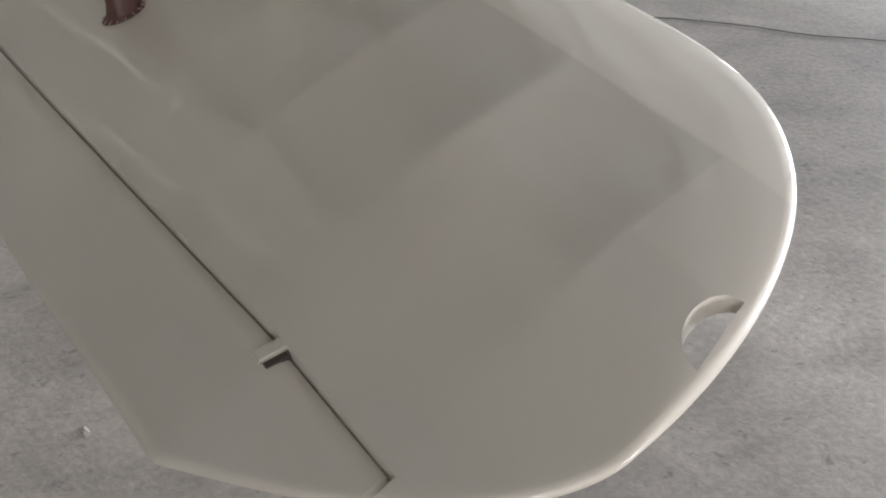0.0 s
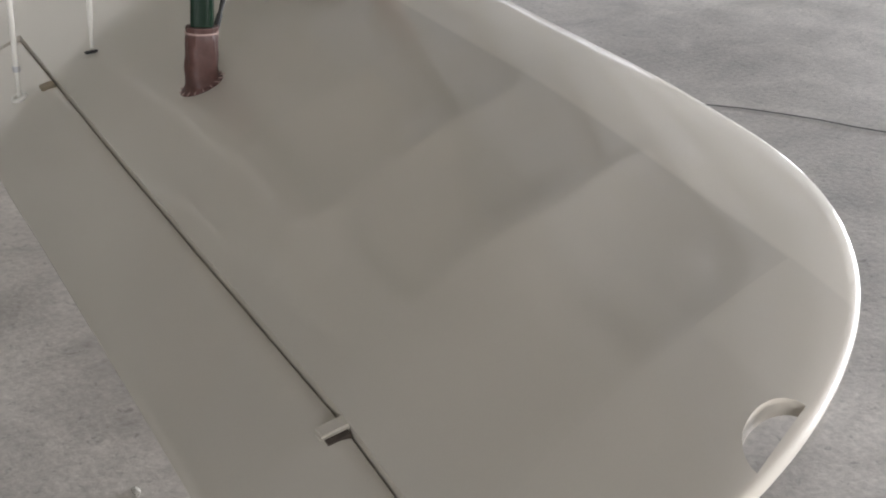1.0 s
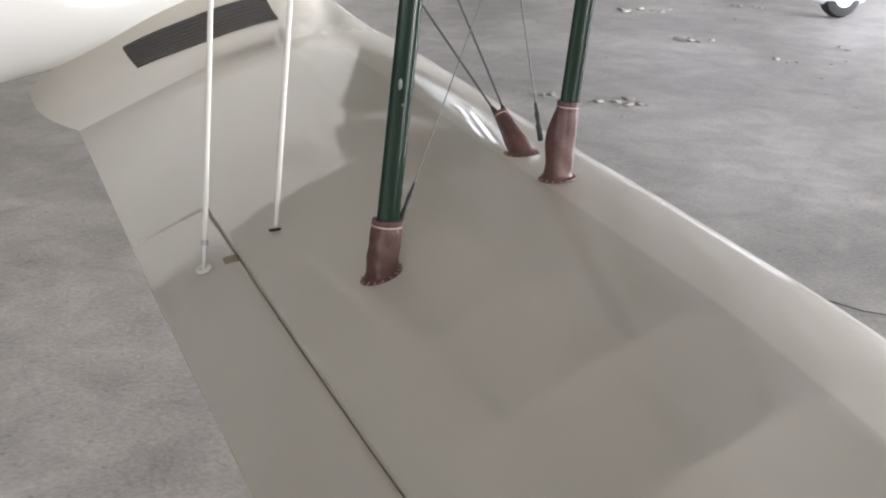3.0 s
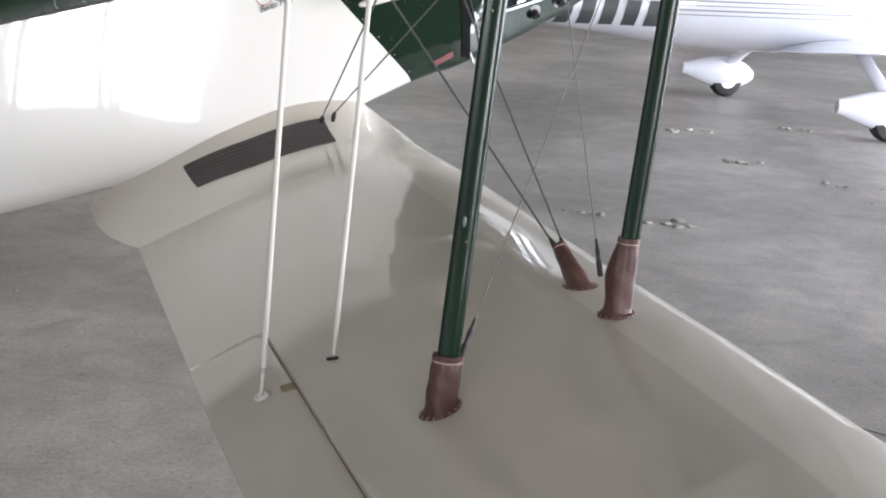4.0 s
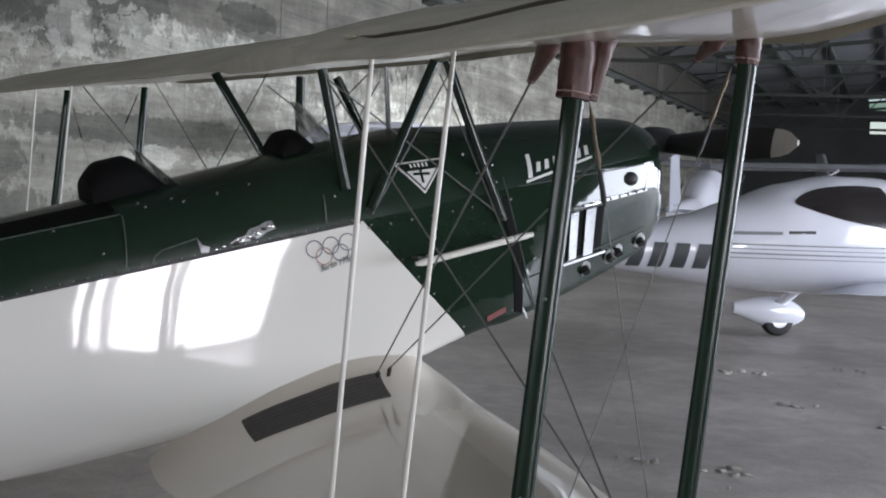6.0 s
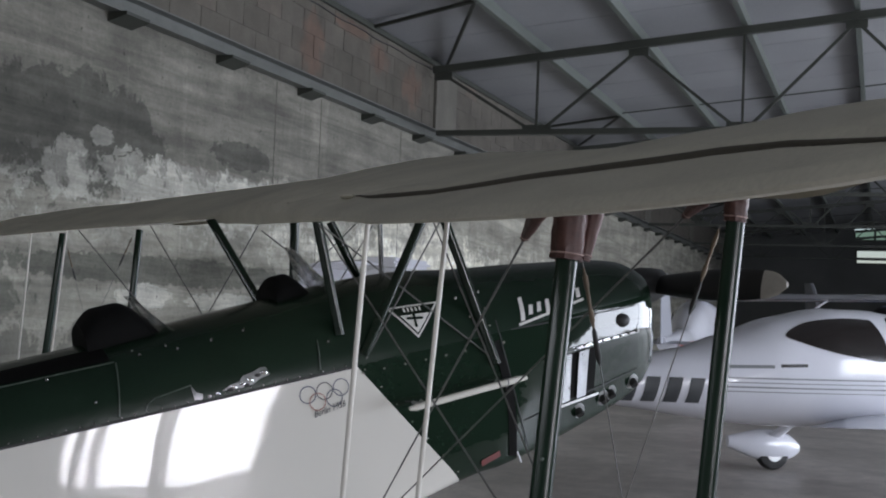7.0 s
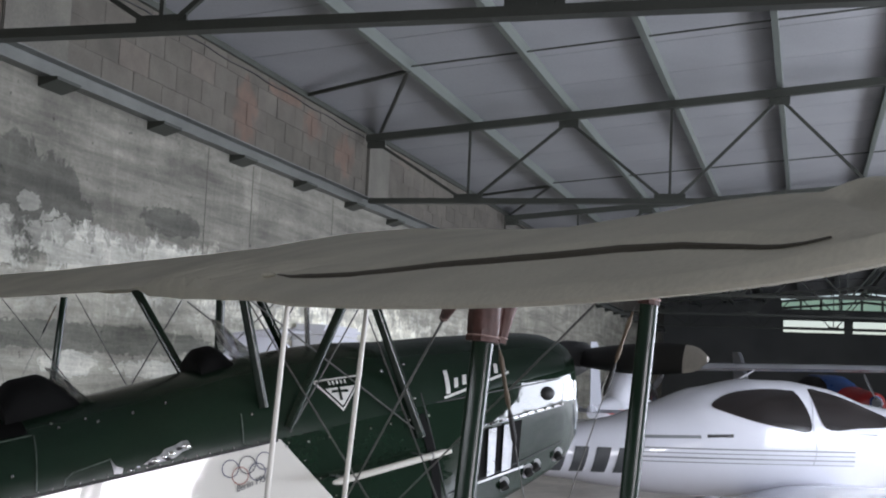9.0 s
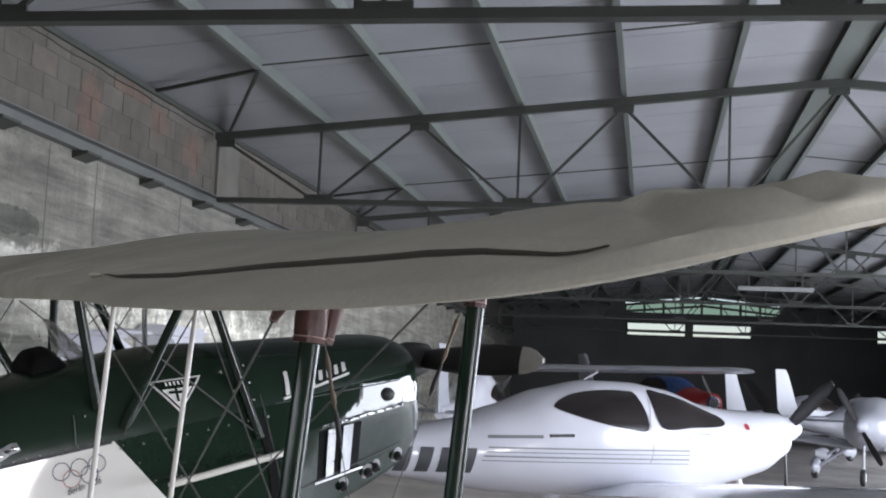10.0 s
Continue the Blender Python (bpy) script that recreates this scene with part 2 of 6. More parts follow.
def concrete_wall_material():
    """Board-marked cast concrete with render patches, pale blisters and streaks, laid out in metres along and up the
    wall; gate light is painted into its far part.
    """
    m = bpy.data.materials.new("patched_cast_concrete")
    m.use_nodes = True
    n, l = m.node_tree.nodes, m.node_tree.links
    p = n["Principled BSDF"]
    geo = n.new("ShaderNodeNewGeometry")
    rot = n.new("ShaderNodeVectorRotate")
    rot.rotation_type = "Z_AXIS"
    rot.inputs["Angle"].default_value = -radians(YAW)
    l.new(geo.outputs["Position"], rot.inputs["Vector"])

    def tex(scale, stretch=(1, 1, 1), detail=6, rough=0.6, dist=0.0):
        mp = n.new("ShaderNodeMapping")
        mp.inputs["Scale"].default_value = stretch
        l.new(rot.outputs[0], mp.inputs["Vector"])
        t = n.new("ShaderNodeTexNoise")
        t.inputs["Scale"].default_value, t.inputs["Detail"].default_value = scale, detail
        t.inputs["Roughness"].default_value, t.inputs["Distortion"].default_value = rough, dist
        l.new(mp.outputs[0], t.inputs["Vector"])
        return t.outputs[0]

    def mapr(src, a, b, c, d):
        r = n.new("ShaderNodeMapRange")
        for k, v in enumerate((a, b, c, d)):
            r.inputs[k + 1].default_value = v
        l.new(src, r.inputs[0])
        return r.outputs[0]

    def math_node(op, a, b):
        k = n.new("ShaderNodeMath")
        k.operation = op
        k.inputs[2].default_value = 1.0
        for i, v in enumerate((a, b)):
            if isinstance(v, (int, float)):
                k.inputs[i].default_value = v
            else:
                l.new(v, k.inputs[i])
        return k.outputs[0]

    boards = mapr(tex(2.4, (0.3, 1, 3.2), 5, 0.65, 0.5), 0.35, 0.65, 0.80, 1.10)
    cloud = mapr(tex(1.3, (1, 1, 1.3), 7, 0.7), 0.32, 0.68, 0.72, 1.24)
    streak = mapr(tex(1.1, (2.2, 1, 0.22), 6, 0.7, 0.8), 0.36, 0.62, 0.92, 1.06)
    grain = mapr(tex(26, (1, 1, 1), 5, 0.7), 0.3, 0.7, 0.86, 1.12)
    tone = math_node("MULTIPLY", math_node("MULTIPLY", boards, cloud), math_node("MULTIPLY", streak, grain))
    xyz = n.new("ShaderNodeSeparateXYZ")
    l.new(rot.outputs[0], xyz.inputs[0])
    edge, rag = tex(3.0, (1, 1, 1), 9, 0.72, 0.4), tex(8.0, (1, 1, 1.4), 8, 0.7, 0.5)

    def patch(a, z, ra, rz, wobble=0.9):
        da = math_node("DIVIDE", math_node("SUBTRACT", xyz.outputs[0], a), ra)
        dz = math_node("DIVIDE", math_node("SUBTRACT", xyz.outputs[2], z), rz)
        d = math_node("ADD", math_node("MULTIPLY", da, da), math_node("MULTIPLY", dz, dz))
        d = math_node("ADD", d, math_node("MULTIPLY", math_node("SUBTRACT", rag if rz < 0.2 else edge, 0.5), wobble * 3.2))
        return mapr(d, 0.92, 1.06, 1.0, 0.0)

    dark = math_node("MAXIMUM", math_node("MAXIMUM", patch(3.75, 2.95, 1.2, 0.5), patch(6.42, 3.08, 0.6, 0.14, 0.8)), patch(1.4, 2.75, 1.3, 0.8))
    dark = math_node("MAXIMUM", dark, math_node("MAXIMUM", patch(5.2, 1.89, 2.4, 0.13, 0.8), patch(1.6, 1.6, 1.6, 0.25, 0.7)))
    pale = math_node("MAXIMUM", math_node("MAXIMUM", patch(3.63, 2.66, 0.30, 0.22, 1.9), patch(4.5, 2.70, 0.45, 0.18, 1.9)), math_node("MAXIMUM", patch(4.07, 2.96, 0.17, 0.08, 1.2), patch(5.9, 2.66, 1.7, 0.24, 1.3)))
    pale = math_node("MAXIMUM", pale, math_node("MAXIMUM", patch(4.8, 1.66, 0.42, 0.11, 1.1), patch(6.2, 1.63, 0.8, 0.08, 1.6)))
    flake = mapr(tex(4.2, (1, 1, 1.2), 9, 0.72, 0.3), 0.50, 0.545, 0.0, 1.0)
    band = math_node("MULTIPLY", mapr(xyz.outputs[2], 2.0, 2.3, 0.0, 1.0), mapr(xyz.outputs[2], 2.55, 2.85, 1.0, 0.0))
    pale = math_node("MAXIMUM", pale, math_node("MULTIPLY", math_node("MULTIPLY", flake, band), 0.9))
    runs = mapr(tex(0.9, (3.0, 1, 0.12), 4, 0.6, 1.2), 0.60, 0.66, 1.0, 1.12)
    layers = mapr(tex(1.6, (0.22, 1, 2.6), 7, 0.7, 0.9), 0.38, 0.62, 0.70, 1.22)
    tone = math_node("MULTIPLY", tone, math_node("MULTIPLY", runs, layers))
    specks = mapr(tex(17, (1, 1, 0.7), 5, 0.6), 0.66, 0.70, 1.0, 0.45)
    tone = math_node("MULTIPLY", tone, specks)
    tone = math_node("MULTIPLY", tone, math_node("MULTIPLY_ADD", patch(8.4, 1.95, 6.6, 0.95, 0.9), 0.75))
    # gate light on the far wall, painted as a broad zone of doubled tone
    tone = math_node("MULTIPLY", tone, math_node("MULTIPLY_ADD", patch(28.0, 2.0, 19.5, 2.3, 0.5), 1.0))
    mix1, mix2 = n.new("ShaderNodeMix"), n.new("ShaderNodeMix")
    for mx in (mix1, mix2):
        mx.data_type = "RGBA"
    mix1.inputs[6].default_value, mix1.inputs[7].default_value = (0.180, 0.174, 0.146, 1), (0.086, 0.086, 0.071, 1)
    l.new(math_node("MULTIPLY", dark, 0.92), mix1.inputs[0])
    l.new(mix1.outputs[2], mix2.inputs[6])
    mix2.inputs[7].default_value = (0.30, 0.295, 0.258, 1)
    l.new(math_node("MULTIPLY", pale, 0.85), mix2.inputs[0])
    sc = n.new("ShaderNodeVectorMath")
    sc.operation = "SCALE"
    l.new(mix2.outputs[2], sc.inputs[0])
    l.new(tone, sc.inputs["Scale"])
    l.new(sc.outputs[0], p.inputs["Base Color"])
    p.inputs["Roughness"].default_value = 0.88
    b = n.new("ShaderNodeBump")
    b.inputs["Strength"].default_value, b.inputs["Distance"].default_value = 0.5, 0.012
    l.new(tone, b.inputs["Height"])
    l.new(b.outputs[0], p.inputs["Normal"])
    return m


M_FLOOR = concrete_floor_material()
M_WALL = concrete_wall_material()
M_ENDWALL = material("dull_grey_sheet_wall", (0.085, 0.088, 0.085), 0.8, vary=0.25, scale=0.8)
M_ROOF = material("pale_roof_panel", (0.262, 0.267, 0.276), 0.6, vary=0.16, scale=0.7, fine=40)
M_BLOCKMORTAR = material("grey_mortar", (0.084, 0.077, 0.063), 0.9, vary=0.45, scale=3, bump=0.003)
M_PILASTER = material("pale_cast_pilaster", (0.125, 0.119, 0.101), 0.9, vary=0.3, scale=2.5, fine=40, bump=0.003)
M_BOARD = material("brown_weathered_board", (0.06, 0.045, 0.032), 0.8, vary=0.4, scale=3, bump=0.002)


def block_material():
    m = material("hollow_block", (0.33, 0.315, 0.29), 0.9, vary=0.3, scale=4, fine=70, bump=0.004)
    n, l = m.node_tree.nodes, m.node_tree.links
    info, geo = n.new("ShaderNodeObjectInfo"), n.new("ShaderNodeNewGeometry")
    add = n.new("ShaderNodeMath")
    ramp = n.new("ShaderNodeValToRGB")
    e = ramp.color_ramp.elements
    e[0].color, e[1].color = (0.082, 0.075, 0.061, 1), (0.101, 0.092, 0.076, 1)
    hot = e.new(0.93)
    hot.color = (0.106, 0.096, 0.08, 1)
    e[-1].color = (0.125, 0.102, 0.084, 1)
    l.new(info.outputs["Random"], add.inputs[0])
    add.inputs[1].default_value = 0.0
    l.new(add.outputs[0], ramp.inputs[0])
    sc = next(k for k in n if k.bl_idname == "ShaderNodeVectorMath")
    # rusty red stains run over several courses
    rot, xyz, rag = n.new("ShaderNodeVectorRotate"), n.new("ShaderNodeSeparateXYZ"), n.new("ShaderNodeTexNoise")
    rot.rotation_type, rot.inputs["Angle"].default_value = "Z_AXIS", -radians(YAW)
    rag.inputs["Scale"].default_value, rag.inputs["Detail"].default_value = 5.0, 6
    l.new(geo.outputs["Position"], rot.inputs["Vector"])
    l.new(rot.outputs[0], xyz.inputs[0])
    l.new(rot.outputs[0], rag.inputs["Vector"])

    def calc(op, p, q):
        k = n.new("ShaderNodeMath")
        k.operation = op
        for i, v in enumerate((p, q)):
            if isinstance(v, (int, float)):
                k.inputs[i].default_value = v
            else:
                l.new(v, k.inputs[i])
        return k.outputs[0]

    stain = None
    for a, z, ra, rz in ((7.85, 4.5, 0.28, 0.38), (9.75, 4.78, 0.3, 0.2), (8.9, 4.95, 0.5, 0.1), (10.9, 4.6, 0.35, 0.3)):
        da, dz = calc("DIVIDE", calc("SUBTRACT", xyz.outputs[0], a), ra), calc("DIVIDE", calc("SUBTRACT", xyz.outputs[2], z), rz)
        d = calc("ADD", calc("ADD", calc("MULTIPLY", da, da), calc("MULTIPLY", dz, dz)), calc("MULTIPLY", calc("SUBTRACT", rag.outputs[0], 0.5), 3.5))
        fade = n.new("ShaderNodeMapRange")
        fade.inputs[1].default_value, fade.inputs[2].default_value, fade.inputs[3].default_value, fade.inputs[4].default_value = 0.3, 1.3, 0.42, 0.0
        l.new(d, fade.inputs[0])
        stain = fade.outputs[0] if stain is None else calc("MAXIMUM", stain, fade.outputs[0])
    mix = n.new("ShaderNodeMix")
    mix.data_type = "RGBA"
    l.new(stain, mix.inputs[0])
    l.new(ramp.outputs[0], mix.inputs[6])
    mix.inputs[7].default_value = (0.165, 0.085, 0.058, 1)
    l.new(mix.outputs[2], sc.inputs[0])
    return m


M_BLOCK = block_material()

# floor, one sheet that goes on outside as the apron
bm = bmesh.new()
bmesh.ops.create_grid(bm, x_segments=2, y_segments=2, size=300)
tagged(part("floor", bm, M_FLOOR), "grey stained concrete hangar floor with dust and cracks", "floor", kind="structure")

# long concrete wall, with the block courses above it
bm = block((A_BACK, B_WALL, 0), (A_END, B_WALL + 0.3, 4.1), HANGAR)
wall_cast = tagged(part("wall_north", bm, M_WALL), "cast concrete wall with dark render patches, pale blisters and gate light painted on its far part", "wall", kind="structure")
bm = block((A_BACK, B_WALL - 0.005, 4.1), (A_END, B_WALL + 0.3, 5.32), HANGAR)
wall_blocks = tagged(part("wall_upper", bm, M_BLOCKMORTAR), "courses of hollow grey and reddish blocks above the concrete wall", "wall", kind="structure")
# end wall with its band of windows
for name, b0, b1, z0, z1 in (("wall_end", B_FAR, B_WALL, 0, 4.12), ("wall_end_top", B_FAR, B_WALL, 4.73, 5.16), ("wall_end_top", B_FAR, -7.6, 5.16, 6.1), ("wall_end_top", -1.0, B_WALL, 5.16, 6.1),
                             ("wall_end_pier", -1.05, B_WALL, 4.12, 4.73), ("wall_end_pier", -3.88, -3.66, 4.12, 4.73), ("wall_end_pier", -11.57, -6.45, 4.12, 4.73)):
    tagged(part(name, block((A_END, b0, z0), (A_END + 0.25, b1, z1), HANGAR), M_ENDWALL), "dark grey sheet end wall of the hangar", "wall", kind="structure")
# back wall out of view; its strip opening is added for the fill lamp
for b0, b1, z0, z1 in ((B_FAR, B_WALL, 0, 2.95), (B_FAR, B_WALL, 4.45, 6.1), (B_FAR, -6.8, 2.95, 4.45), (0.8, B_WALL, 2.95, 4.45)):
    tagged(part("wall_back", block((A_BACK - 0.25, b0, z0), (A_BACK, b1, z1), HANGAR), M_ENDWALL), "grey sheet wall closing the hangar, with an added unseen opening for a fill lamp", "wall", kind="structure")
# side wall with two gates, and a third opening added for the far fill lamp
for name, a0, a1, z0, z1 in (("wall_south", A_BACK, -10.7, 0, 3.6), ("wall_south_lintel", -10.7, -6.6, 2.25, 3.6), ("wall_south", -6.6, 1.0, 0, 3.6), ("wall_south", 18.5, 24.0, 0, 3.6), ("wall_south", 34.0, A_END, 0, 3.6),
                             ("wall_south_lintel", A_BACK, A_END, 3.6, 5.3)):
    tagged(part(name, block((a0, B_FAR - 0.25, z0), (a1, B_FAR, z1), HANGAR), M_ENDWALL), "grey sheet side wall with open gates", "wall", kind="structure")
for a, tall in ((-9.95, 2.25), (-8.4, 2.25), (6.8, 3.6), (12.6, 3.6)):
    tagged(part("gate_post", block((a - 0.09, B_FAR - 0.2, 0), (a + 0.09, B_FAR + 0.12, tall), HANGAR, bevel=0.01), M_STEELGREEN), "steel post of the gate opening", "post", kind="structure")

# window frames in the end wall
for k, (b0, b1) in enumerate(((-3.66, -1.05), (-6.45, -3.88), (B_FAR, -11.57))):
    win = thing(f"window_{k + 1}", hg(A_END, (b0 + b1) / 2, 4.12), "strip window with a thin steel frame in the end wall", "window", kind="structure")
    for nm, lo, hi in (("frame_bottom", (A_END - 0.05, b0, 4.12), (A_END + 0.05, b1, 4.17)), ("frame_top", (A_END - 0.05, b0, 4.68), (A_END + 0.05, b1, 4.73)),
                       ("mullion", (A_END - 0.03, b0, 4.34), (A_END + 0.03, b1, 4.40)), ("frame_side", (A_END - 0.05, b1 - 0.07, 4.17), (A_END + 0.05, b1, 4.68)),
                       ("frame_side", (A_END - 0.05, b0, 4.17), (A_END + 0.05, b0 + 0.07, 4.68))):
        part(nm, block(lo, hi, HANGAR), M_STEELGREEN, win)

# glazed gable above the strip windows, in green translucent sheets under the two slopes
gable = thing("window_4", hg(A_END, B_RIDGE, 5.16), "dim green translucent gable glazing above the strip windows", "window", kind="structure")
M_GREENPANE = glass("green_translucent_sheet", (0.42, 0.55, 0.40), 0.35)
for k in range(8):
    b0, b1 = -1.0 - 6.6 * k / 8, -1.0 - 6.6 * (k + 1) / 8
    ring = [[hg(A_END + d, b, z) for b, z in ((b0, 5.16), (b1, 5.16), (b1, roof_z(b1) - 0.12), (b0, roof_z(b0) - 0.12))] for d in (0.10, 0.11)]
    part("pane", ring_mesh(ring), M_GREENPANE, gable).visible_shadow = False
    part("mullion", block((A_END + 0.03, b0 - 0.05, 5.16), (A_END + 0.09, b0 + 0.05, roof_z(b0) - 0.1), HANGAR), M_STEELGREEN, gable)
for dz in (0.13, 0.42):
    for lo, hi in ((B_RIDGE, -1.0), (-7.6, B_RIDGE)):
        ring = [[hg(A_END + d, b, max(5.16, roof_z(b) - dz) + e) for b, e in ((lo, -0.05), (hi, -0.05), (hi, 0.05), (lo, 0.05))] for d in (0.02, 0.09)]
        part("transom", ring_mesh(ring), M_STEELGREEN, gable)

# ceiling: panels in two slopes, with the joints between the sheets
SPACING_PANEL = 1.376
bm = bmesh.new()
for lo, hi in ((B_RIDGE, B_WALL + 0.3), (B_FAR - 0.25, B_RIDGE)):
    step = SPACING_PANEL
    a = A_BACK - 0.25
    while a < A_END + 0.25:
        a1 = min(a + step - 0.022, A_END + 0.25)
        vs = [bm.verts.new(hg(x, y, roof_z(y) + dz)) for dz in (0, 0.08) for x, y in ((a, lo), (a1, lo), (a1, hi), (a, hi))]
        for f in ((0, 1, 2, 3), (7, 6, 5, 4), (0, 4, 5, 1), (1, 5, 6, 2), (2, 6, 7, 3), (3, 7, 4, 0)):
            bm.faces.new([vs[i] for i in f])
        a += step
    vs = [bm.verts.new(hg(x, y, roof_z(y) + 0.03)) for x, y in ((A_BACK, lo), (A_END, lo), (A_END, hi), (A_BACK, hi))]
    bm.faces.new(vs)
tagged(part("ceiling", bm, M_ROOF), "pale grey sandwich roof panels", "ceiling", kind="structure")

# purlins along the hangar
NODE = 1.352
NODES = [B_WALL - 0.262 - NODE * i for i in range(7)]
for b in NODES[1:6] + [B_RIDGE + 0.19, B_RIDGE - 0.19] + [2 * B_RIDGE - b for b in NODES[5:0:-1]]:
    z = roof_z(b) - 0.005
    prof = ((-0.036, 0), (0.036, 0), (0.036, -0.010), (-0.026, -0.010), (-0.026, -0.13), (0.036, -0.13), (0.036, -0.14), (-0.036, -0.14))
    bm = ring_mesh([[hg(a, b + y, z + zz) for y, zz in prof] for a in (A_BACK, A_END)])
    tagged(part("purlin", bm, M_PURLIN), "green-grey steel roof purlin", "purlin", "roof purlins", kind="structure")
bm = block((A_BACK, B_RIDGE - 0.15, roof_z(B_RIDGE) - 0.11), (A_END, B_RIDGE + 0.15, roof_z(B_RIDGE) - 0.095), HANGAR)
tagged(part("ridge_plate", bm, M_PURLIN), "green-grey steel plate closing the ridge between two purlins", "beam", kind="structure")

# trusses across the hangar
Z_BOT = 4.058


def make_truss():
    t = thing("roof_truss", hg(0, B_RIDGE, Z_BOT), "dark green-grey welded steel roof truss", "truss", "roof trusses")
    ztop = lambda b: roof_z(b) - 0.172

    def beam(name, p, q, w, h):
        p, q = hg(*p), hg(*q)
        ax = (q - p).normalized()
        up = Vector((0, 0, 1)) - ax * ax.z
        up = DA if up.length < 0.1 else up.normalized()
        side = ax.cross(up)
        rings = [[c + side * (sx * w / 2) + up * (sz * h / 2) for sx, sz in ((-1, -1), (1, -1), (1, 1), (-1, 1))] for c in (p, q)]
        part(name, ring_mesh(rings), M_STEELGREEN, t)

    far = 2 * B_RIDGE
    left, right = B_WALL - 0.12, far - (B_WALL - 0.12)
    seat = B_WALL - 0.2
    beam("top_chord", (0, left, ztop(left) - 0.05), (0, B_RIDGE, ztop(B_RIDGE) - 0.05), 0.1, 0.1)
    beam("top_chord", (0, B_RIDGE, ztop(B_RIDGE) - 0.05), (0, right, ztop(right) - 0.05), 0.1, 0.1)
    beam("bottom_chord", (0, seat, Z_BOT), (0, far - seat, Z_BOT), 0.12, 0.07)
    nodes = NODES + [far - b for b in NODES[-2::-1]]
    for i, b in enumerate(nodes):
        if i % 2:
            beam("post", (0, b, Z_BOT), (0, b, ztop(b) - 0.1), 0.032, 0.032)
            part("gusset", block((-0.012, b - 0.2, Z_BOT - 0.035), (0.012, b + 0.2, Z_BOT + 0.1), HANGAR), M_STEELGREEN, t)
        else:
            part("gusset", block((-0.012, b - 0.13, ztop(b) - 0.2), (0.012, b + 0.13, ztop(b) - 0.07), HANGAR), M_STEELGREEN, t)
    for i in range(len(nodes) - 1):
        lo, hi = (nodes[i], nodes[i + 1]) if i % 2 else (nodes[i + 1], nodes[i])
        beam("diagonal", (0, lo + (0.08 if hi > lo else -0.08), Z_BOT + 0.03), (0, hi, ztop(hi) - 0.12), 0.038, 0.038)
    return t


truss = make_truss()
SPACING, FIRST = 8.258, 3.185
truss.matrix_basis = Matrix.Translation(hg(FIRST, B_RIDGE, Z_BOT))
for k in (-2, -1, 1, 2, 3, 4, 5):
    copy_thing(truss, Matrix.Translation(hg(FIRST + SPACING * k, B_RIDGE, Z_BOT)))

# rail beam on brackets along the wall
bm = bmesh.new()
prof = ((0, 3.982), (0, 4.14), (-0.12, 4.14), (-0.12, 4.125), (-0.015, 4.125), (-0.015, 3.997), (-0.12, 3.997), (-0.12, 3.982))
ring_mesh([[hg(a, B_WALL - 0.01 + y, z) for y, z in prof] for a in (A_BACK, A_END)], bm=bm)
tagged(part("wall_rail", bm, M_GALV), "galvanised steel channel running along the wall", "beam", kind="structure")
for k in range(-6, 26):
    a = 4.237 + 1.737 * k
    bm = bmesh.new()
    ring_mesh([[hg(a + x, B_WALL, 3.982), hg(a + x, B_WALL - 0.18, 3.982), hg(a + x, B_WALL - 0.18, 3.955), hg(a + x, B_WALL, 3.90)] for x in (-0.17, 0.17)], bm=bm)
    tagged(part("wall_bracket", bm, M_STEELGREEN), "dark steel bracket under the wall rail", "bracket", "wall brackets")

# ---- the biplane: x ahead, y to its left; it stands nose-up on its tail wheel ----
PITCH = radians(12.9)
BO = Vector((0, 0, 1.45))
BU, BW = Vector((math.cos(PITCH), 0, math.sin(PITCH))), Vector((-math.sin(PITCH), 0, math.cos(PITCH)))


def bd(u, v, w):
    """A place in the fuselage's own axes: ahead, left, up from the top longeron."""
    return BO + BU * u + Vector((0, v, 0)) + BW * w


def le_x(s):
    return -0.028 - 0.204 * (s - 2.489)


def te_x(s):
    return -0.902 - 0.169 * (s - 1.983)


TIP, TIP_UP = 3.948, 3.964


def wing_edges(s):
    """Leading and trailing edge of the lower wing at the span s, with the rounded tip."""
    out = min(1, max(0, (s - 2.2) / 0.6))
    le, te = le_x(s) - 0.004 * out, te_x(s) + 0.008 * out
    le += 0.03 * min(1, max(0, (2.1 - s) / 1.0))
    mid = -0.906
    if s > 3.13:
        k = min(1, (s - 3.13) / (TIP - 3.13))
        le = mid + (le - mid) * max(0, 1 - k**3.82) ** 0.529
    if s > 3.583:
        k = min(1, (s - 3.583) / (TIP - 3.583))
        te = mid + (te - mid) * max(0, 1 - k**0.865) ** 0.566
    return le, te


def upper_edges(s):
    """The same for the upper wing, which sits further ahead."""
    le, te, mid = le_x(s) + 0.09, te_x(s) + 0.09, -0.808
    if s > 2.945:
        le = mid + (le - mid) * max(0, 1 - min(1, (s - 2.945) / (TIP_UP - 2.945)) ** 1.503) ** 0.4905
    if s > 3.033:
        te = mid + (te - mid) * max(0, 1 - min(1, (s - 3.033) / (TIP_UP - 3.033)) ** 0.8085) ** 0.2373
    return le, te


RIM_S = [2.9 + (TIP - 2.9) * (1 - (1 - k / 110) ** 3) for k in range(111)]
RIM = [(wing_edges(s)[0], s) for s in RIM_S] + [(wing_edges(s)[1], s) for s in RIM_S[-2::-1]]


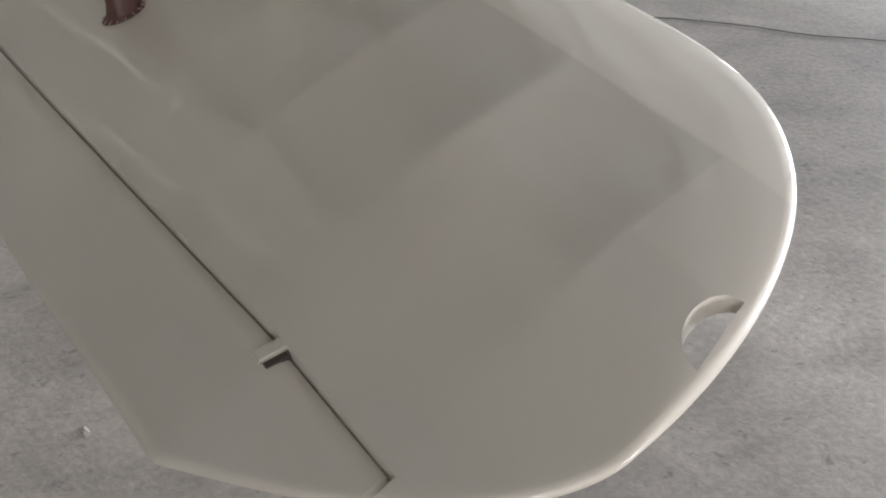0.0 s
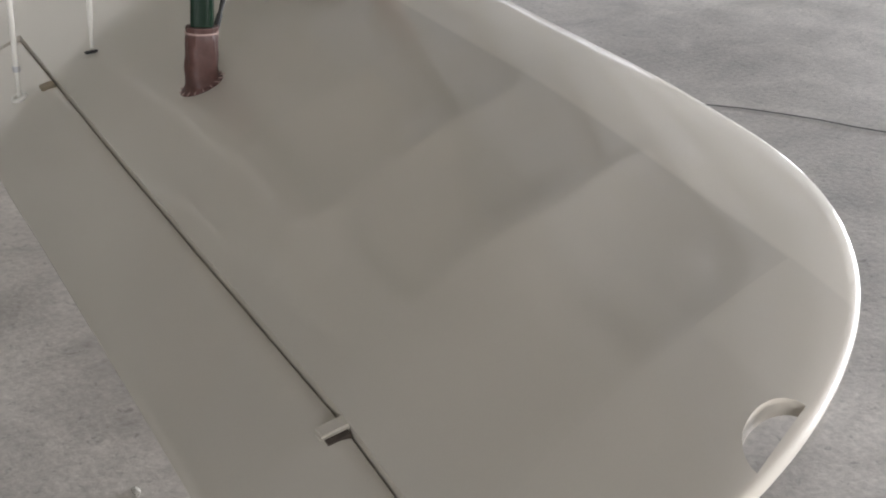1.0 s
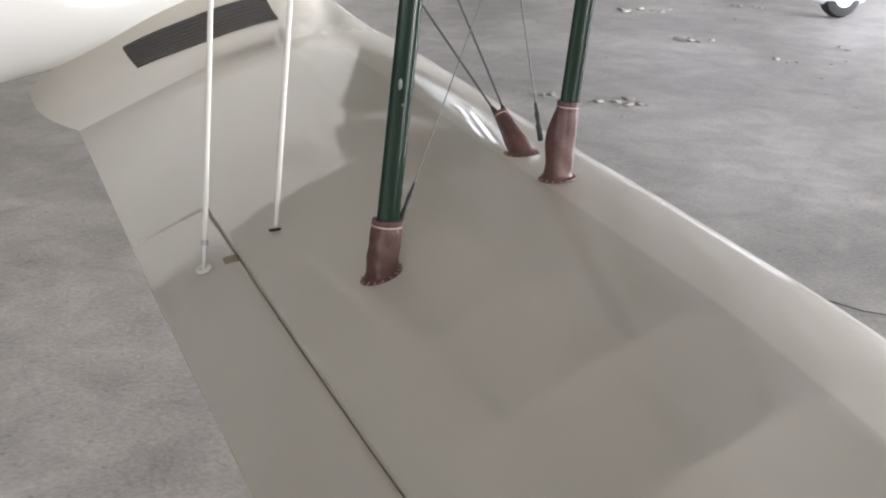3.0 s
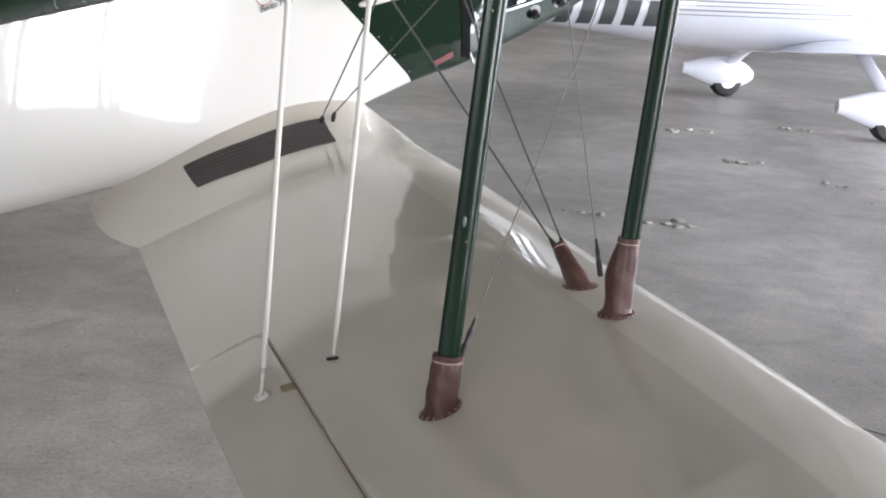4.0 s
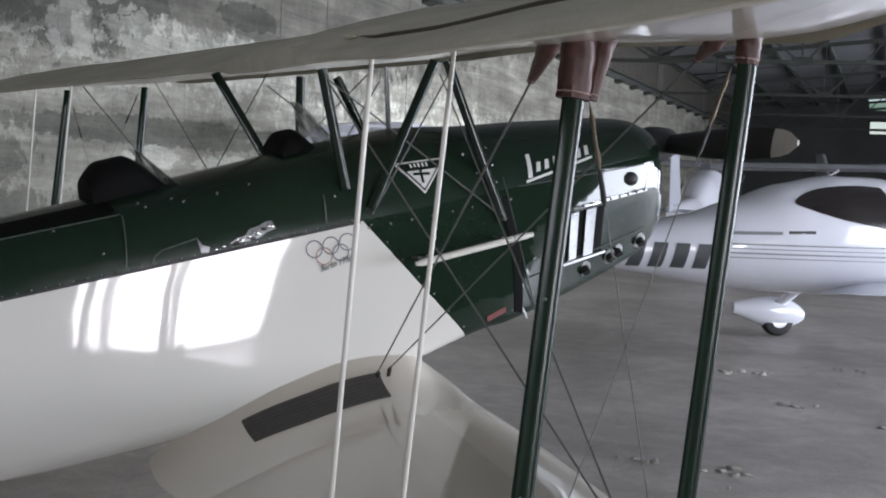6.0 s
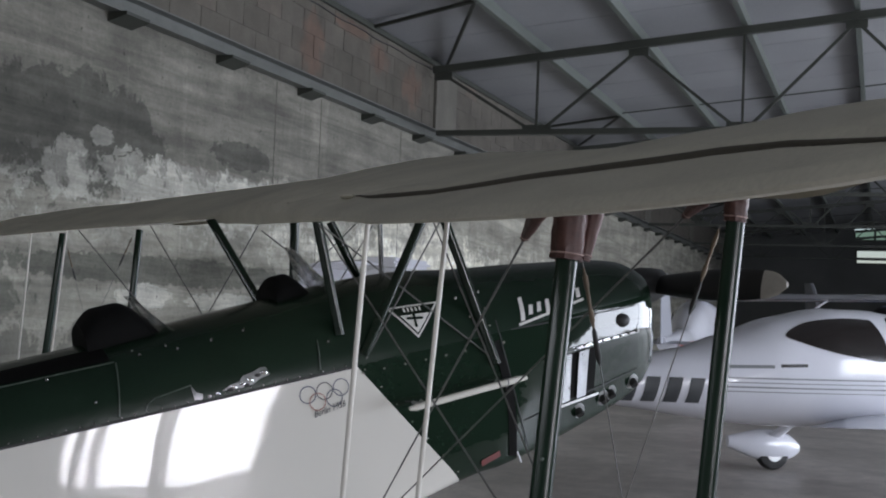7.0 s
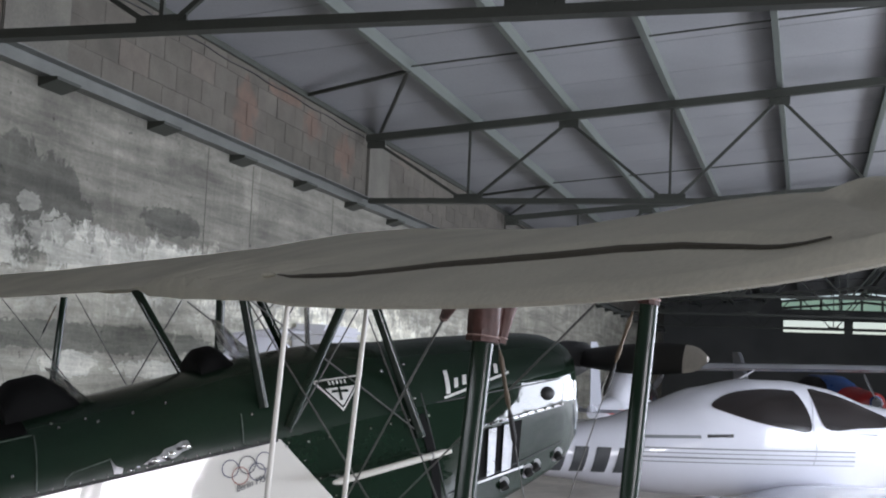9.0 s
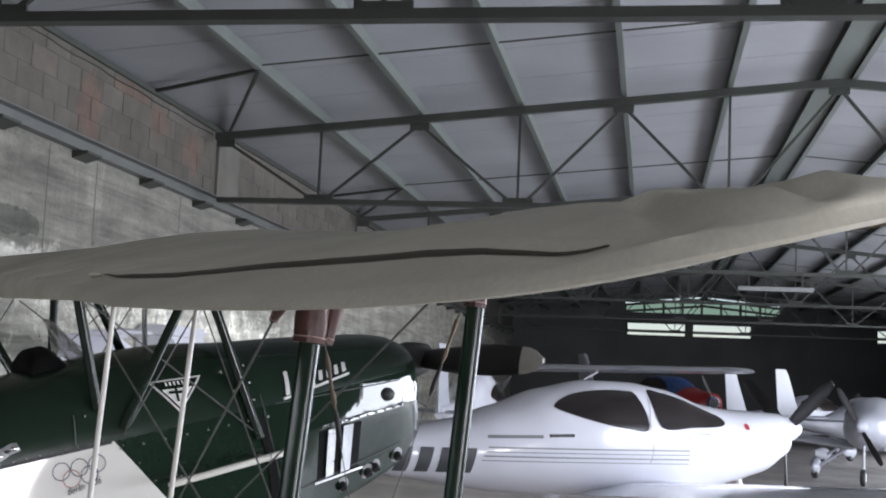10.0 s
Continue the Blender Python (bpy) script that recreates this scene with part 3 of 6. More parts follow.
def tip_half(x, s):
    """Half thickness of the tip: a rounded bow along its edge, and flat slopes up from it."""
    best, at_k = min(((x - p) ** 2 + (s - q) ** 2, k) for k, (p, q) in enumerate(RIM))
    for k in (at_k - 1, at_k):
        if 0 <= k < len(RIM) - 1:
            (p, q), (u, v) = RIM[k], RIM[k + 1]
            t = min(1, max(0, ((x - p) * (u - p) + (s - q) * (v - q)) / max(1e-12, (u - p) ** 2 + (v - q) ** 2)))
            best = min(best, (x - p - t * (u - p)) ** 2 + (s - q - t * (v - q)) ** 2)
    d = math.sqrt(best)
    return 0.007 * math.sqrt(max(0, 1 - (1 - min(1, d / 0.009)) ** 2)) + 0.10 * max(0, d - 0.004)


def section(c):
    """Upper and lower ordinates of the aerofoil."""
    t = 0.62 * (0.2969 * math.sqrt(c) - 0.126 * c - 0.3516 * c**2 + 0.2843 * c**3 - 0.1036 * c**4)
    cam_line = 0.13 * c * (1 - c)
    if c > 0.72:
        return 0.002 + 0.0597 * (1 - c) / 0.28, -0.002 - 0.002 * (1 - c) / 0.28
    return cam_line + t, cam_line - t * 0.85


RIB = 0.285
CHORD_SLOPE, LOWER_SLOPE = 0.165, 0.205


def sag(s, x):
    """The cloth hangs a little between ribs and spars."""
    v, r = x + 0.204 * s, s + 0.125 * x
    if v > 0.24 or r > 3.662:
        return 0.0
    f = ((r - 3.662) / 0.27) % 1
    deep = 0.0003 + 0.0010 * min(1, max(0, s - 1.3)) + 0.0050 * min(1, max(0, (s - 2.72) / 0.5))
    return -deep * 4 * f * (1 - f) * min(1, (0.24 - v) / 0.05) * max(0.04, min(1, (v + 0.33) / 0.25))


class Wing:
    def __init__(self, side, upper):
        self.side, self.upper = side, upper

    def edges(self, s):
        return upper_edges(s) if self.upper else wing_edges(s)

    def at(self, s, c, top=True, lift=0.0):
        le, te = self.edges(s)
        ref = (le_x(s) - 0.11) * 0.55 + te_x(s) * 0.45
        slope, fat = LOWER_SLOPE - 0.035 * min(1, max(0, (s - 2.7) / 0.7)), 1.0
        if self.upper:
            ref, fat = ref + 0.09, 1.08
            slope = CHORD_SLOPE + 0.055 * max(0, s - 2.6)
            zc = 1.885 + CHORD_SLOPE * (ref + 0.47) + (0.05 * (2.45 - (s if s > 1.7 else s * s / 3.4 + 0.85)) if s < 2.6 else -0.0075) if self.side < 0 else 1.965 + CHORD_SLOPE * (ref + 0.47) + 0.028 * s
            zc += 0.0087 + 0.0062 * max(0, s - 2.6) + 0.0388 * max(0, s - 3.3) ** 2 + 0.15 * max(0, s - 3.7) ** 2
        else:
            zc = 0.6876 + 0.2693 * ref + 0.0629 * s
        ch = le - te
        x = le - c * ch
        up, low = section(c)
        rise = 0.022 * (1 - ch / 0.94) if s > 3.13 and not self.upper else 0.0
        mid, half = (up + low) / 2 * ch * fat, (up - low) / 2 * ch * fat
        if s > 3.13 and not self.upper and self.side < 0:
            k = min(1, (s - 3.13) / 0.55)
            flat = min(tip_half(x, s), half * 1.6 + 0.007)
            half += (k * k * (3 - 2 * k)) * (flat - half)
        if self.upper and not top:
            half *= 1 - 0.9 * min(1, max(0, (s - 2.7) / 0.7))
        z = zc + rise + slope * (x - ref) + mid + (half if top else -half) + lift
        if top and not self.upper:
            z += sag(s, x)
        elif top and self.side < 0:
            z -= 0.018 * min(1, max(0, (s - 1.3) / 0.7)) * math.sin(math.pi * min(1, c / 0.78)) * min(1, ch / 0.6)
        return Vector((x, self.side * s, z))


HINGE_IN, HINGE_OUT = 1.925, 3.80


def hinge_c(s):
    le, te = wing_edges(s)
    return (le - (-0.72 - 0.172 * (s - 1.925))) / (le - te)


def chord_steps(c0, c1, n):
    return [c0 + (c1 - c0) * (0.5 - 0.5 * math.cos(math.pi * k / n)) if c0 == 0 else c0 + (c1 - c0) * k / n for k in range(n + 1)]


def wing_skin(w, spans, c0, c1, n=22, lift=0.0):
    """A closed piece of wing between the chord fractions c0(s) and c1(s)."""
    rings = []
    for s in spans:
        cs = chord_steps(c0(s), c1(s), n)
        upper = [w.at(s, c, True, lift(c - cs[0]) if callable(lift) else lift) for c in cs]
        lower = [w.at(s, c, False) for c in cs[::-1]]
        rings.append(upper + lower[1:-1] if c0(s) == 0 and c1(s) == 1 else upper + lower)
    return ring_mesh(rings)


def tip_mesh(w, n=64):
    """The rounded tip, lofted from its inner rib to the bow that bounds it."""
    end = TIP_UP if w.upper else TIP
    ss = [HINGE_OUT + (end - HINGE_OUT) * (1 - (1 - k / 120) ** 3) for k in range(121)]
    line = [(w.edges(s)[0], s) for s in ss] + [(w.edges(s)[1], s) for s in ss[-2::-1]]
    run = [0.0]
    for p, q in zip(line, line[1:]):
        run.append(run[-1] + math.hypot(p[0] - q[0], p[1] - q[1]))
    le0, te0 = w.edges(HINGE_OUT)
    gaps = [0, 0.0004, 0.0017, 0.0037, 0.0062, 0.009, 0.014, 0.022, 0.034, 0.05]

    def spot(x, s, top):
        le, te = w.edges(s)
        return w.at(s, min(1, max(0, (le - x) / max(1e-6, le - te))), top)

    rings = []
    for i in range(n + 1):
        want = run[-1] * (0.5 - 0.5 * math.cos(math.pi * i / n)) * 0.5 + run[-1] * i / n * 0.5
        j = max(k for k in range(len(run)) if run[k] <= want + 1e-9)
        j = min(j, len(run) - 2)
        t = (want - run[j]) / (run[j + 1] - run[j])
        ox, os_ = line[j][0] + (line[j + 1][0] - line[j][0]) * t, line[j][1] + (line[j + 1][1] - line[j][1]) * t
        bx = le0 + (te0 - le0) * (0.5 - 0.5 * math.cos(math.pi * i / n))
        size = math.hypot(bx - ox, HINGE_OUT - os_)
        es = [min(g / max(size, 0.06), 1) for g in gaps]
        es += [es[-1] + (1 - es[-1]) * k / 5 for k in range(1, 6)]
        spots = [(ox + (bx - ox) * e, os_ + (HINGE_OUT - os_) * e) for e in es]
        rings.append([spot(x, s, True) for x, s in spots[::-1]] + [spot(x, s, False) for x, s in spots[1:]])
    bm = ring_mesh(rings, cap=(False, False))
    bmesh.ops.remove_doubles(bm, verts=bm.verts[:], dist=1e-5)
    return bm


def steps(a, b, d):
    n = max(1, round((b - a) / d))
    return [a + (b - a) * k / n for k in range(n + 1)]


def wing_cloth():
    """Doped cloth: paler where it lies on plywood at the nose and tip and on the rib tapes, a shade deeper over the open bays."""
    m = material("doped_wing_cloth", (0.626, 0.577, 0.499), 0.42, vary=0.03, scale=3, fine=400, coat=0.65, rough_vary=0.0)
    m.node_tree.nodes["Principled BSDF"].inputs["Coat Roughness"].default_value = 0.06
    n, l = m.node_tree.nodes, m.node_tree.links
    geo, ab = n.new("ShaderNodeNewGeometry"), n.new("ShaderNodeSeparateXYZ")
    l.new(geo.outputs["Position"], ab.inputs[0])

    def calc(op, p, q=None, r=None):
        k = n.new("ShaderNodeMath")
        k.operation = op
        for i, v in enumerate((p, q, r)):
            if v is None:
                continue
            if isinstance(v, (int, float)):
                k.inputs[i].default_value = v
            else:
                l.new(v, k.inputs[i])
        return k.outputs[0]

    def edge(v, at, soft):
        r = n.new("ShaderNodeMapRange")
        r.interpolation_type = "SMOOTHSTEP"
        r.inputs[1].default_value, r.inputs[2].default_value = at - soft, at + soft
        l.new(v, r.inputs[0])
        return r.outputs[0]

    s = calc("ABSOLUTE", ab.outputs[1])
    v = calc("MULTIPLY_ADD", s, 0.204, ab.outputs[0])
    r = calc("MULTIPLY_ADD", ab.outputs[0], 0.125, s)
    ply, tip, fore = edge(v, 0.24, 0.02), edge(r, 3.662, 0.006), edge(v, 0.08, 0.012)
    # fore: step where the upper wing's edge mirrors in the dope, painted into tone
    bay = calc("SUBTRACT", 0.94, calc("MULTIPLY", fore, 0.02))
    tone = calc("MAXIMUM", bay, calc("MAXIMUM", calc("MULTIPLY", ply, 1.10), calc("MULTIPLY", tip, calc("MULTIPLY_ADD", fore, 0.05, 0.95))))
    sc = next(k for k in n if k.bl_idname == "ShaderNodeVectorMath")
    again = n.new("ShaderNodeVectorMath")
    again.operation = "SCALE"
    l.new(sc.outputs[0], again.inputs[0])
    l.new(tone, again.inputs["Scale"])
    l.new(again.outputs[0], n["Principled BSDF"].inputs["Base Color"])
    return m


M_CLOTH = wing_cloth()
biplane = thing("biplane", (0, 0, 0), "vintage two-seat biplane, dark green nose, cream wings, white fuselage sides", "airplane")


def paint_scheme():
    """Green above the longeron and on the nose, white on the sides behind a slanting line."""
    m = material("green_and_white_fuselage", (0.012, 0.026, 0.016), 0.09, vary=0.12, coat=0.15, rough_vary=0.03)
    n, l = m.node_tree.nodes, m.node_tree.links
    p = n["Principled BSDF"]
    geo = n.new("ShaderNodeNewGeometry")

    def dot(vec, off):
        d, a = n.new("ShaderNodeVectorMath"), n.new("ShaderNodeMath")
        d.operation, a.operation = "DOT_PRODUCT", "ADD"
        l.new(geo.outputs["Position"], d.inputs[0])
        d.inputs[1].default_value = vec
        l.new(d.outputs["Value"], a.inputs[0])
        a.inputs[1].default_value = off
        return a.outputs[0]

    def less(v):
        k = n.new("ShaderNodeMath")
        k.operation = "LESS_THAN"
        l.new(v, k.inputs[0])
        k.inputs[1].default_value = 0.0
        return k.outputs[0]

    slant = BU + BW * 0.66
    both = n.new("ShaderNodeMath")
    both.operation = "MULTIPLY"
    l.new(less(dot(tuple(BW), -BO.dot(BW))), both.inputs[0])
    l.new(less(dot(tuple(slant), -BO.dot(slant))), both.inputs[1])
    mix = n.new("ShaderNodeMix")
    mix.data_type = "RGBA"
    sc = next(k for k in n if k.bl_idname == "ShaderNodeVectorMath" and k.operation == "SCALE")
    l.new(both.outputs[0], mix.inputs[0])
    l.new(sc.outputs[0], mix.inputs[6])
    mix.inputs[7].default_value = (0.78, 0.765, 0.71, 1)
    l.new(mix.outputs[2], p.inputs["Base Color"])
    # the cloth deck is duller than the white sides and the metal nose
    deck = n.new("ShaderNodeMath")
    deck.operation = "MULTIPLY"
    l.new(less(dot(tuple(-BW), BO.dot(BW))), deck.inputs[0])
    deck.inputs[1].default_value = 1.0
    for socket, glossy, dull in (("Roughness", 0.035, 0.24), ("Coat Weight", 0.3, 0.0), ("Specular IOR Level", 0.5, 0.26)):
        r = n.new("ShaderNodeMapRange")
        r.inputs[3].default_value, r.inputs[4].default_value = glossy, dull
        l.new(deck.outputs[0], r.inputs[0])
        l.new(r.outputs[0], p.inputs[socket])
    # slight waves in the metal nose, which break up what it mirrors; the sides are smooth
    wave, bump = n.new("ShaderNodeTexNoise"), n.new("ShaderNodeBump")
    wave.inputs["Scale"].default_value, wave.inputs["Detail"].default_value = 11.0, 2
    bump.inputs["Distance"].default_value = 0.006
    firm = n.new("ShaderNodeMapRange")
    firm.inputs[3].default_value, firm.inputs[4].default_value = 0.3, 0.025
    l.new(both.outputs[0], firm.inputs[0])
    l.new(firm.outputs[0], bump.inputs["Strength"])
    l.new(geo.outputs["Position"], wave.inputs["Vector"])
    l.new(wave.outputs[0], bump.inputs["Height"])
    l.new(bump.outputs[0], p.inputs["Normal"])
    return m


M_FUSELAGE = paint_scheme()

# fuselage: stations of (u, half width at the longeron, at the floor, floor w, deck top w, roundness of the deck)
STATIONS = [(-4.6, 0.03, 0.03, -0.10, 0.06), (-3.8, 0.13, 0.13, -0.24, 0.11), (-2.8, 0.22, 0.23, -0.40, 0.17), (-2.0, 0.29, 0.30, -0.52, 0.21),
            (-1.4, 0.336, 0.368, -0.585, 0.225), (-0.8, 0.345, 0.373, -0.61, 0.245), (-0.3, 0.345, 0.361, -0.60, 0.27), (0.1, 0.345, 0.355, -0.57, 0.29),
            (0.35, 0.342, 0.35, -0.53, 0.285), (0.6, 0.335, 0.325, -0.51, 0.25), (0.85, 0.32, 0.268, -0.485, 0.225), (1.1, 0.295, 0.215, -0.45, 0.195),
            (1.25, 0.27, 0.182, -0.42, 0.175), (1.36, 0.24, 0.155, -0.38, 0.15), (1.44, 0.19, 0.14, -0.30, 0.105), (1.485, 0.12, 0.08, -0.18, 0.06)]


def spline(u, k):
    """Smooth value of column k of the stations at u."""
    us = [s[0] for s in STATIONS]
    i = max(0, min(len(us) - 2, max([j for j in range(len(us)) if us[j] <= u] or [0])))
    t = (u - us[i]) / (us[i + 1] - us[i])
    p = [STATIONS[max(0, min(len(us) - 1, j))][k] for j in (i - 1, i, i + 1, i + 2)]
    m0 = (p[2] - p[0]) / 2 if i else p[2] - p[1]
    m1 = (p[3] - p[1]) / 2
    m0, m1 = (max(-3 * abs(p[2] - p[1]), min(3 * abs(p[2] - p[1]), m)) for m in (m0, m1))
    return (2 * t**3 - 3 * t**2 + 1) * p[1] + (t**3 - 2 * t**2 + t) * m0 + (-2 * t**3 + 3 * t**2) * p[2] + (t**3 - t**2) * m1


def side_v(u, w):
    """Half width of the fuselage side at the height w below the longeron."""
    hw, hb, wb = spline(u, 1), spline(u, 2), spline(u, 3)
    f = w / wb
    if u > 0.55:
        # the nose keeps its width down to the cowl hinge, then falls inwards
        k = min(1, (u - 0.55) / 0.25)
        f += k * (max(0.0, (f - 0.3) / 0.7) - f)
    return hw + (hb - hw) * f


def fuselage_ring(u):
    hw, hb, wb, wt = (spline(u, k) for k in (1, 2, 3, 4))
    half = []
    r = min(0.07 if u < 0.5 else 0.045, hb * 0.6)
    half.append((0, wb))
    half.append((hb * 0.5, wb))
    for k in range(6):
        a = math.pi / 2 * k / 5
        half.append((hb - r + r * math.sin(a), wb + r - r * math.cos(a)))
    for k in range(1, 6):
        w = (wb + r) * (1 - k / 6)
        half.append((side_v(u, w), w))
    for k in range(11):
        a = math.pi / 2 * k / 10
        half.append((hw * math.cos(a) ** 0.85, wt * math.sin(a) ** 0.95))
    pts = half + [(-v, w) for v, w in half[-2:0:-1]]
    return [bd(u, v, w) for v, w in pts]


bm = ring_mesh([fuselage_ring(u) for u in steps(-4.6, -1.4, 0.2) + steps(-1.3, 1.485, 0.06)])
fuselage = part("fuselage", bm, M_FUSELAGE, biplane, "dark green cowl and deck, white fabric sides", smooth=True)

# root fillets from the fuselage side down into the lower wings
for sg in (-1, 1):
    w = Wing(sg, False)
    rings = []
    for c in chord_steps(0.0, 1.0, 24):
        row = []
        for k in range(13):
            t = k / 12
            s = 0.335 + 0.46 * t
            base = w.at(max(0.36, s), c, True)
            lift = 0.175 * (1 - t) ** 3.0 * math.sin(math.pi * min(1, c * 0.95 + 0.025)) ** 0.6 * min(1, 0.12 + c / 0.24)
            row.append(Vector((base.x - 0.115 * max(0, c - 0.6) / 0.4 * (1 - t**2.2), sg * s, base.z + lift + 0.003 * (1 - t))))
        rings.append(row)
    bm = ring_mesh(rings, closed=False)
    part("wing_root_fillet", bm, M_CREAM, biplane, "cream fillet between fuselage and lower wing", smooth=True)

# wings
wings = {}
for sg, upper in ((-1, False), (1, False), (-1, True), (1, True)):
    w = Wing(sg, upper)
    name = "upper_wing" if upper else "lower_wing"
    root = 0.0 if upper else 0.34
    near = sg < 0
    d = 0.0095 if near and not upper else RIB / 3
    spans = steps(root, HINGE_IN, d)
    bm = wing_skin(w, spans, lambda s: 0.0, lambda s: 1.0)
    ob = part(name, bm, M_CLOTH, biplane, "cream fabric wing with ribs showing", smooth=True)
    wings[sg, upper] = (w, ob)
    bm = wing_skin(w, steps(HINGE_IN, HINGE_OUT, d), lambda s: 0.0, lambda s: hinge_c(s))
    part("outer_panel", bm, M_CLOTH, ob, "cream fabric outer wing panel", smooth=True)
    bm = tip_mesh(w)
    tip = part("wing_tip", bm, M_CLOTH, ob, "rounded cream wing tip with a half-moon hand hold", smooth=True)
    if near and not upper:
        # hand hold cut through the tip
        outline = []
        for k in range(19):
            an = math.pi * k / 18
            x = -0.748 + 0.052 * math.cos(an)
            outline.append((x, 3.914 - 0.037 * math.sin(an) - 0.27 * (x + 0.748)))
        bmc = ring_mesh([[Vector((x, -y, z)) for x, y in outline] for z in (0.6, 1.0)])
        cut = part("cutter", bmc, M_CREAM)
        mod = tip.modifiers.new("hand_hold", "BOOLEAN")
        mod.operation, mod.object, mod.solver = "DIFFERENCE", cut, "EXACT"
        bpy.context.view_layer.update()
        done = bpy.data.meshes.new_from_object(tip.evaluated_get(bpy.context.evaluated_depsgraph_get()))
        tip.modifiers.clear()
        tip.data = done
        done.set_sharp_from_angle(angle=radians(35))
        bpy.data.objects.remove(cut)
    # aileron with its nose set back from the wing
    gap = 0.0028
    bm = wing_skin(w, steps(HINGE_IN + 0.012, HINGE_OUT - 0.012, d), lambda s: hinge_c(s) + gap / 0.85, lambda s: 1.0, n=26, lift=lambda e: -0.001 - 0.009 * math.exp(-e / 0.016))
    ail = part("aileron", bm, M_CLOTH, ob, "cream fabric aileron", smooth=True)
    if near and not upper:
        for s in (2.27, 3.58):
            h = hinge_c(s)
            p = w.at(s, h, True)
            q = w.at(s, h + 0.055, True)
            turn = Matrix.Translation(p) @ Matrix.Rotation(-0.2, 4, "Y") @ Matrix.Rotation(-0.17, 4, "Z")
            if s < 3:
                part("hinge_plate", block((-0.034, -0.014, -0.012), (-0.006, 0.014, -0.0035), turn, bevel=0.002), M_TAN, ail, "tan plate over the inner hinge")
                continue
            part("hinge_bracket", block((-0.034, -0.008, -0.02), (0.003, 0.014, -0.0015), turn, bevel=0.003), M_CLOTH, ail, "cream hinge bracket bridging the aileron gap")
            part("hinge_notch", block((-0.030, -0.017, -0.02), (-0.004, -0.0085, -0.0045), turn), M_NOTCH, ail, "brown notch beside the hinge bracket")


def surf(w, x, s, top=True):
    """A place on a wing's skin by x and span."""
    le, te = w.edges(s)
    return w.at(s, min(1, max(0, (le - x) / (le - te))), top)


def skin_axes(w, x, s):
    """Directions ahead and along the span on a wing's upper skin."""
    return (surf(w, x + 0.03, s) - surf(w, x - 0.03, s)).normalized(), (surf(w, x, s + 0.03) - surf(w, x, s - 0.03)).normalized()


# interplane struts with leather boots
def boot(p_wing, p_strut, r0, r1, fwd, flat, parent, name="leather_boot", n=32, folds=5, flange=1.3, lobe=None, lie_on=None):
    """A laced leather cuff from the wing skin up round a strut: a stitched flange, a creased body and a bound top; lobe: where it bulges over a fitting."""
    a, b = Vector(p_wing), Vector(p_strut)
    ax = (b - a).normalized()
    f = (Vector(fwd) - ax * Vector(fwd).dot(ax)).normalized()
    sd = ax.cross(f)
    f0, s0 = lie_on or (Vector((1, 0, 0.2)).normalized(), Vector((0, 1, 0)))
    s0 = s0 if sd.dot(s0) > 0 else -s0
    at_lobe = None if lobe is None else math.atan2(Vector(lobe).dot(sd), Vector(lobe).dot(f))
    rings = []
    for k in range(25):
        t = 0 if k < 2 else (k - 1) / 23
        r = r0 + (r1 - r0) * t**0.8
        if k == 0:
            r *= flange
        elif k == 1:
            r *= flange * 0.98
        elif k == 2:
            r *= 1.06
        elif k in (21, 22):
            r *= 0.95
        row = []
        for j in range(n):
            an = j * math.tau / n
            calm = 0.3 if k < 2 else 1.0
            q = r * (1 + calm * (0.045 * math.sin(folds * an + 3.0 * t) + 0.05 * math.sin(11 * an + 3 * t) * t + 0.045 * math.sin(17 * t + 3 * an) * (1 - t)))
            if at_lobe is not None and k > 1:
                near = math.cos(an - at_lobe)
                q += 0.011 * max(0, near) ** 3 * math.exp(-((t - 0.55) / 0.24) ** 2)
            lie = max(0.0, 1 - max(0, k - 1) / 5)
            row.append(a.lerp(b, t) + ax * (0.003 if k == 1 else 0) + f.lerp(f0, lie) * (math.cos(an) * q) + sd.lerp(s0, lie) * (math.sin(an) * q * flat))
        rings.append(row)
    ob = part(name, ring_mesh(rings), M_LEATHER, parent, "reddish brown creased leather boot", smooth=True)
    # pale stitches round the flange, pale cord at the top
    bmw = bmesh.new()
    base = [a + f0 * (math.cos(j * math.tau / n) * r0 * flange * 0.93) + s0 * (math.sin(j * math.tau / n) * r0 * flange * 0.93 * flat) for j in range(n)]
    for j in range(0, n, 2):
        d = (base[j] - a).normalized()
        tube(base[j] - d * 0.004 + ax * 0.004, base[j] + d * 0.005 + ax * 0.003, 0.0011, n=5, bm=bmw)
    if flange > 1.25:
        part("lacing", bmw, M_CUFF, ob, "pale lacing", kind="stuff")
    bmw = bmesh.new()
    top = [b - ax * 0.010 + f * (math.cos(j * math.tau / n) * r1 * 1.01) + sd * (math.sin(j * math.tau / n) * r1 * 1.01 * flat) for j in range(n)]
    bent_tube(top + [top[0]], 0.0017, 5, bmw)
    part("cuff_cord", bmw, M_CUFF, ob, "pale cord round the cuff")
    return ob


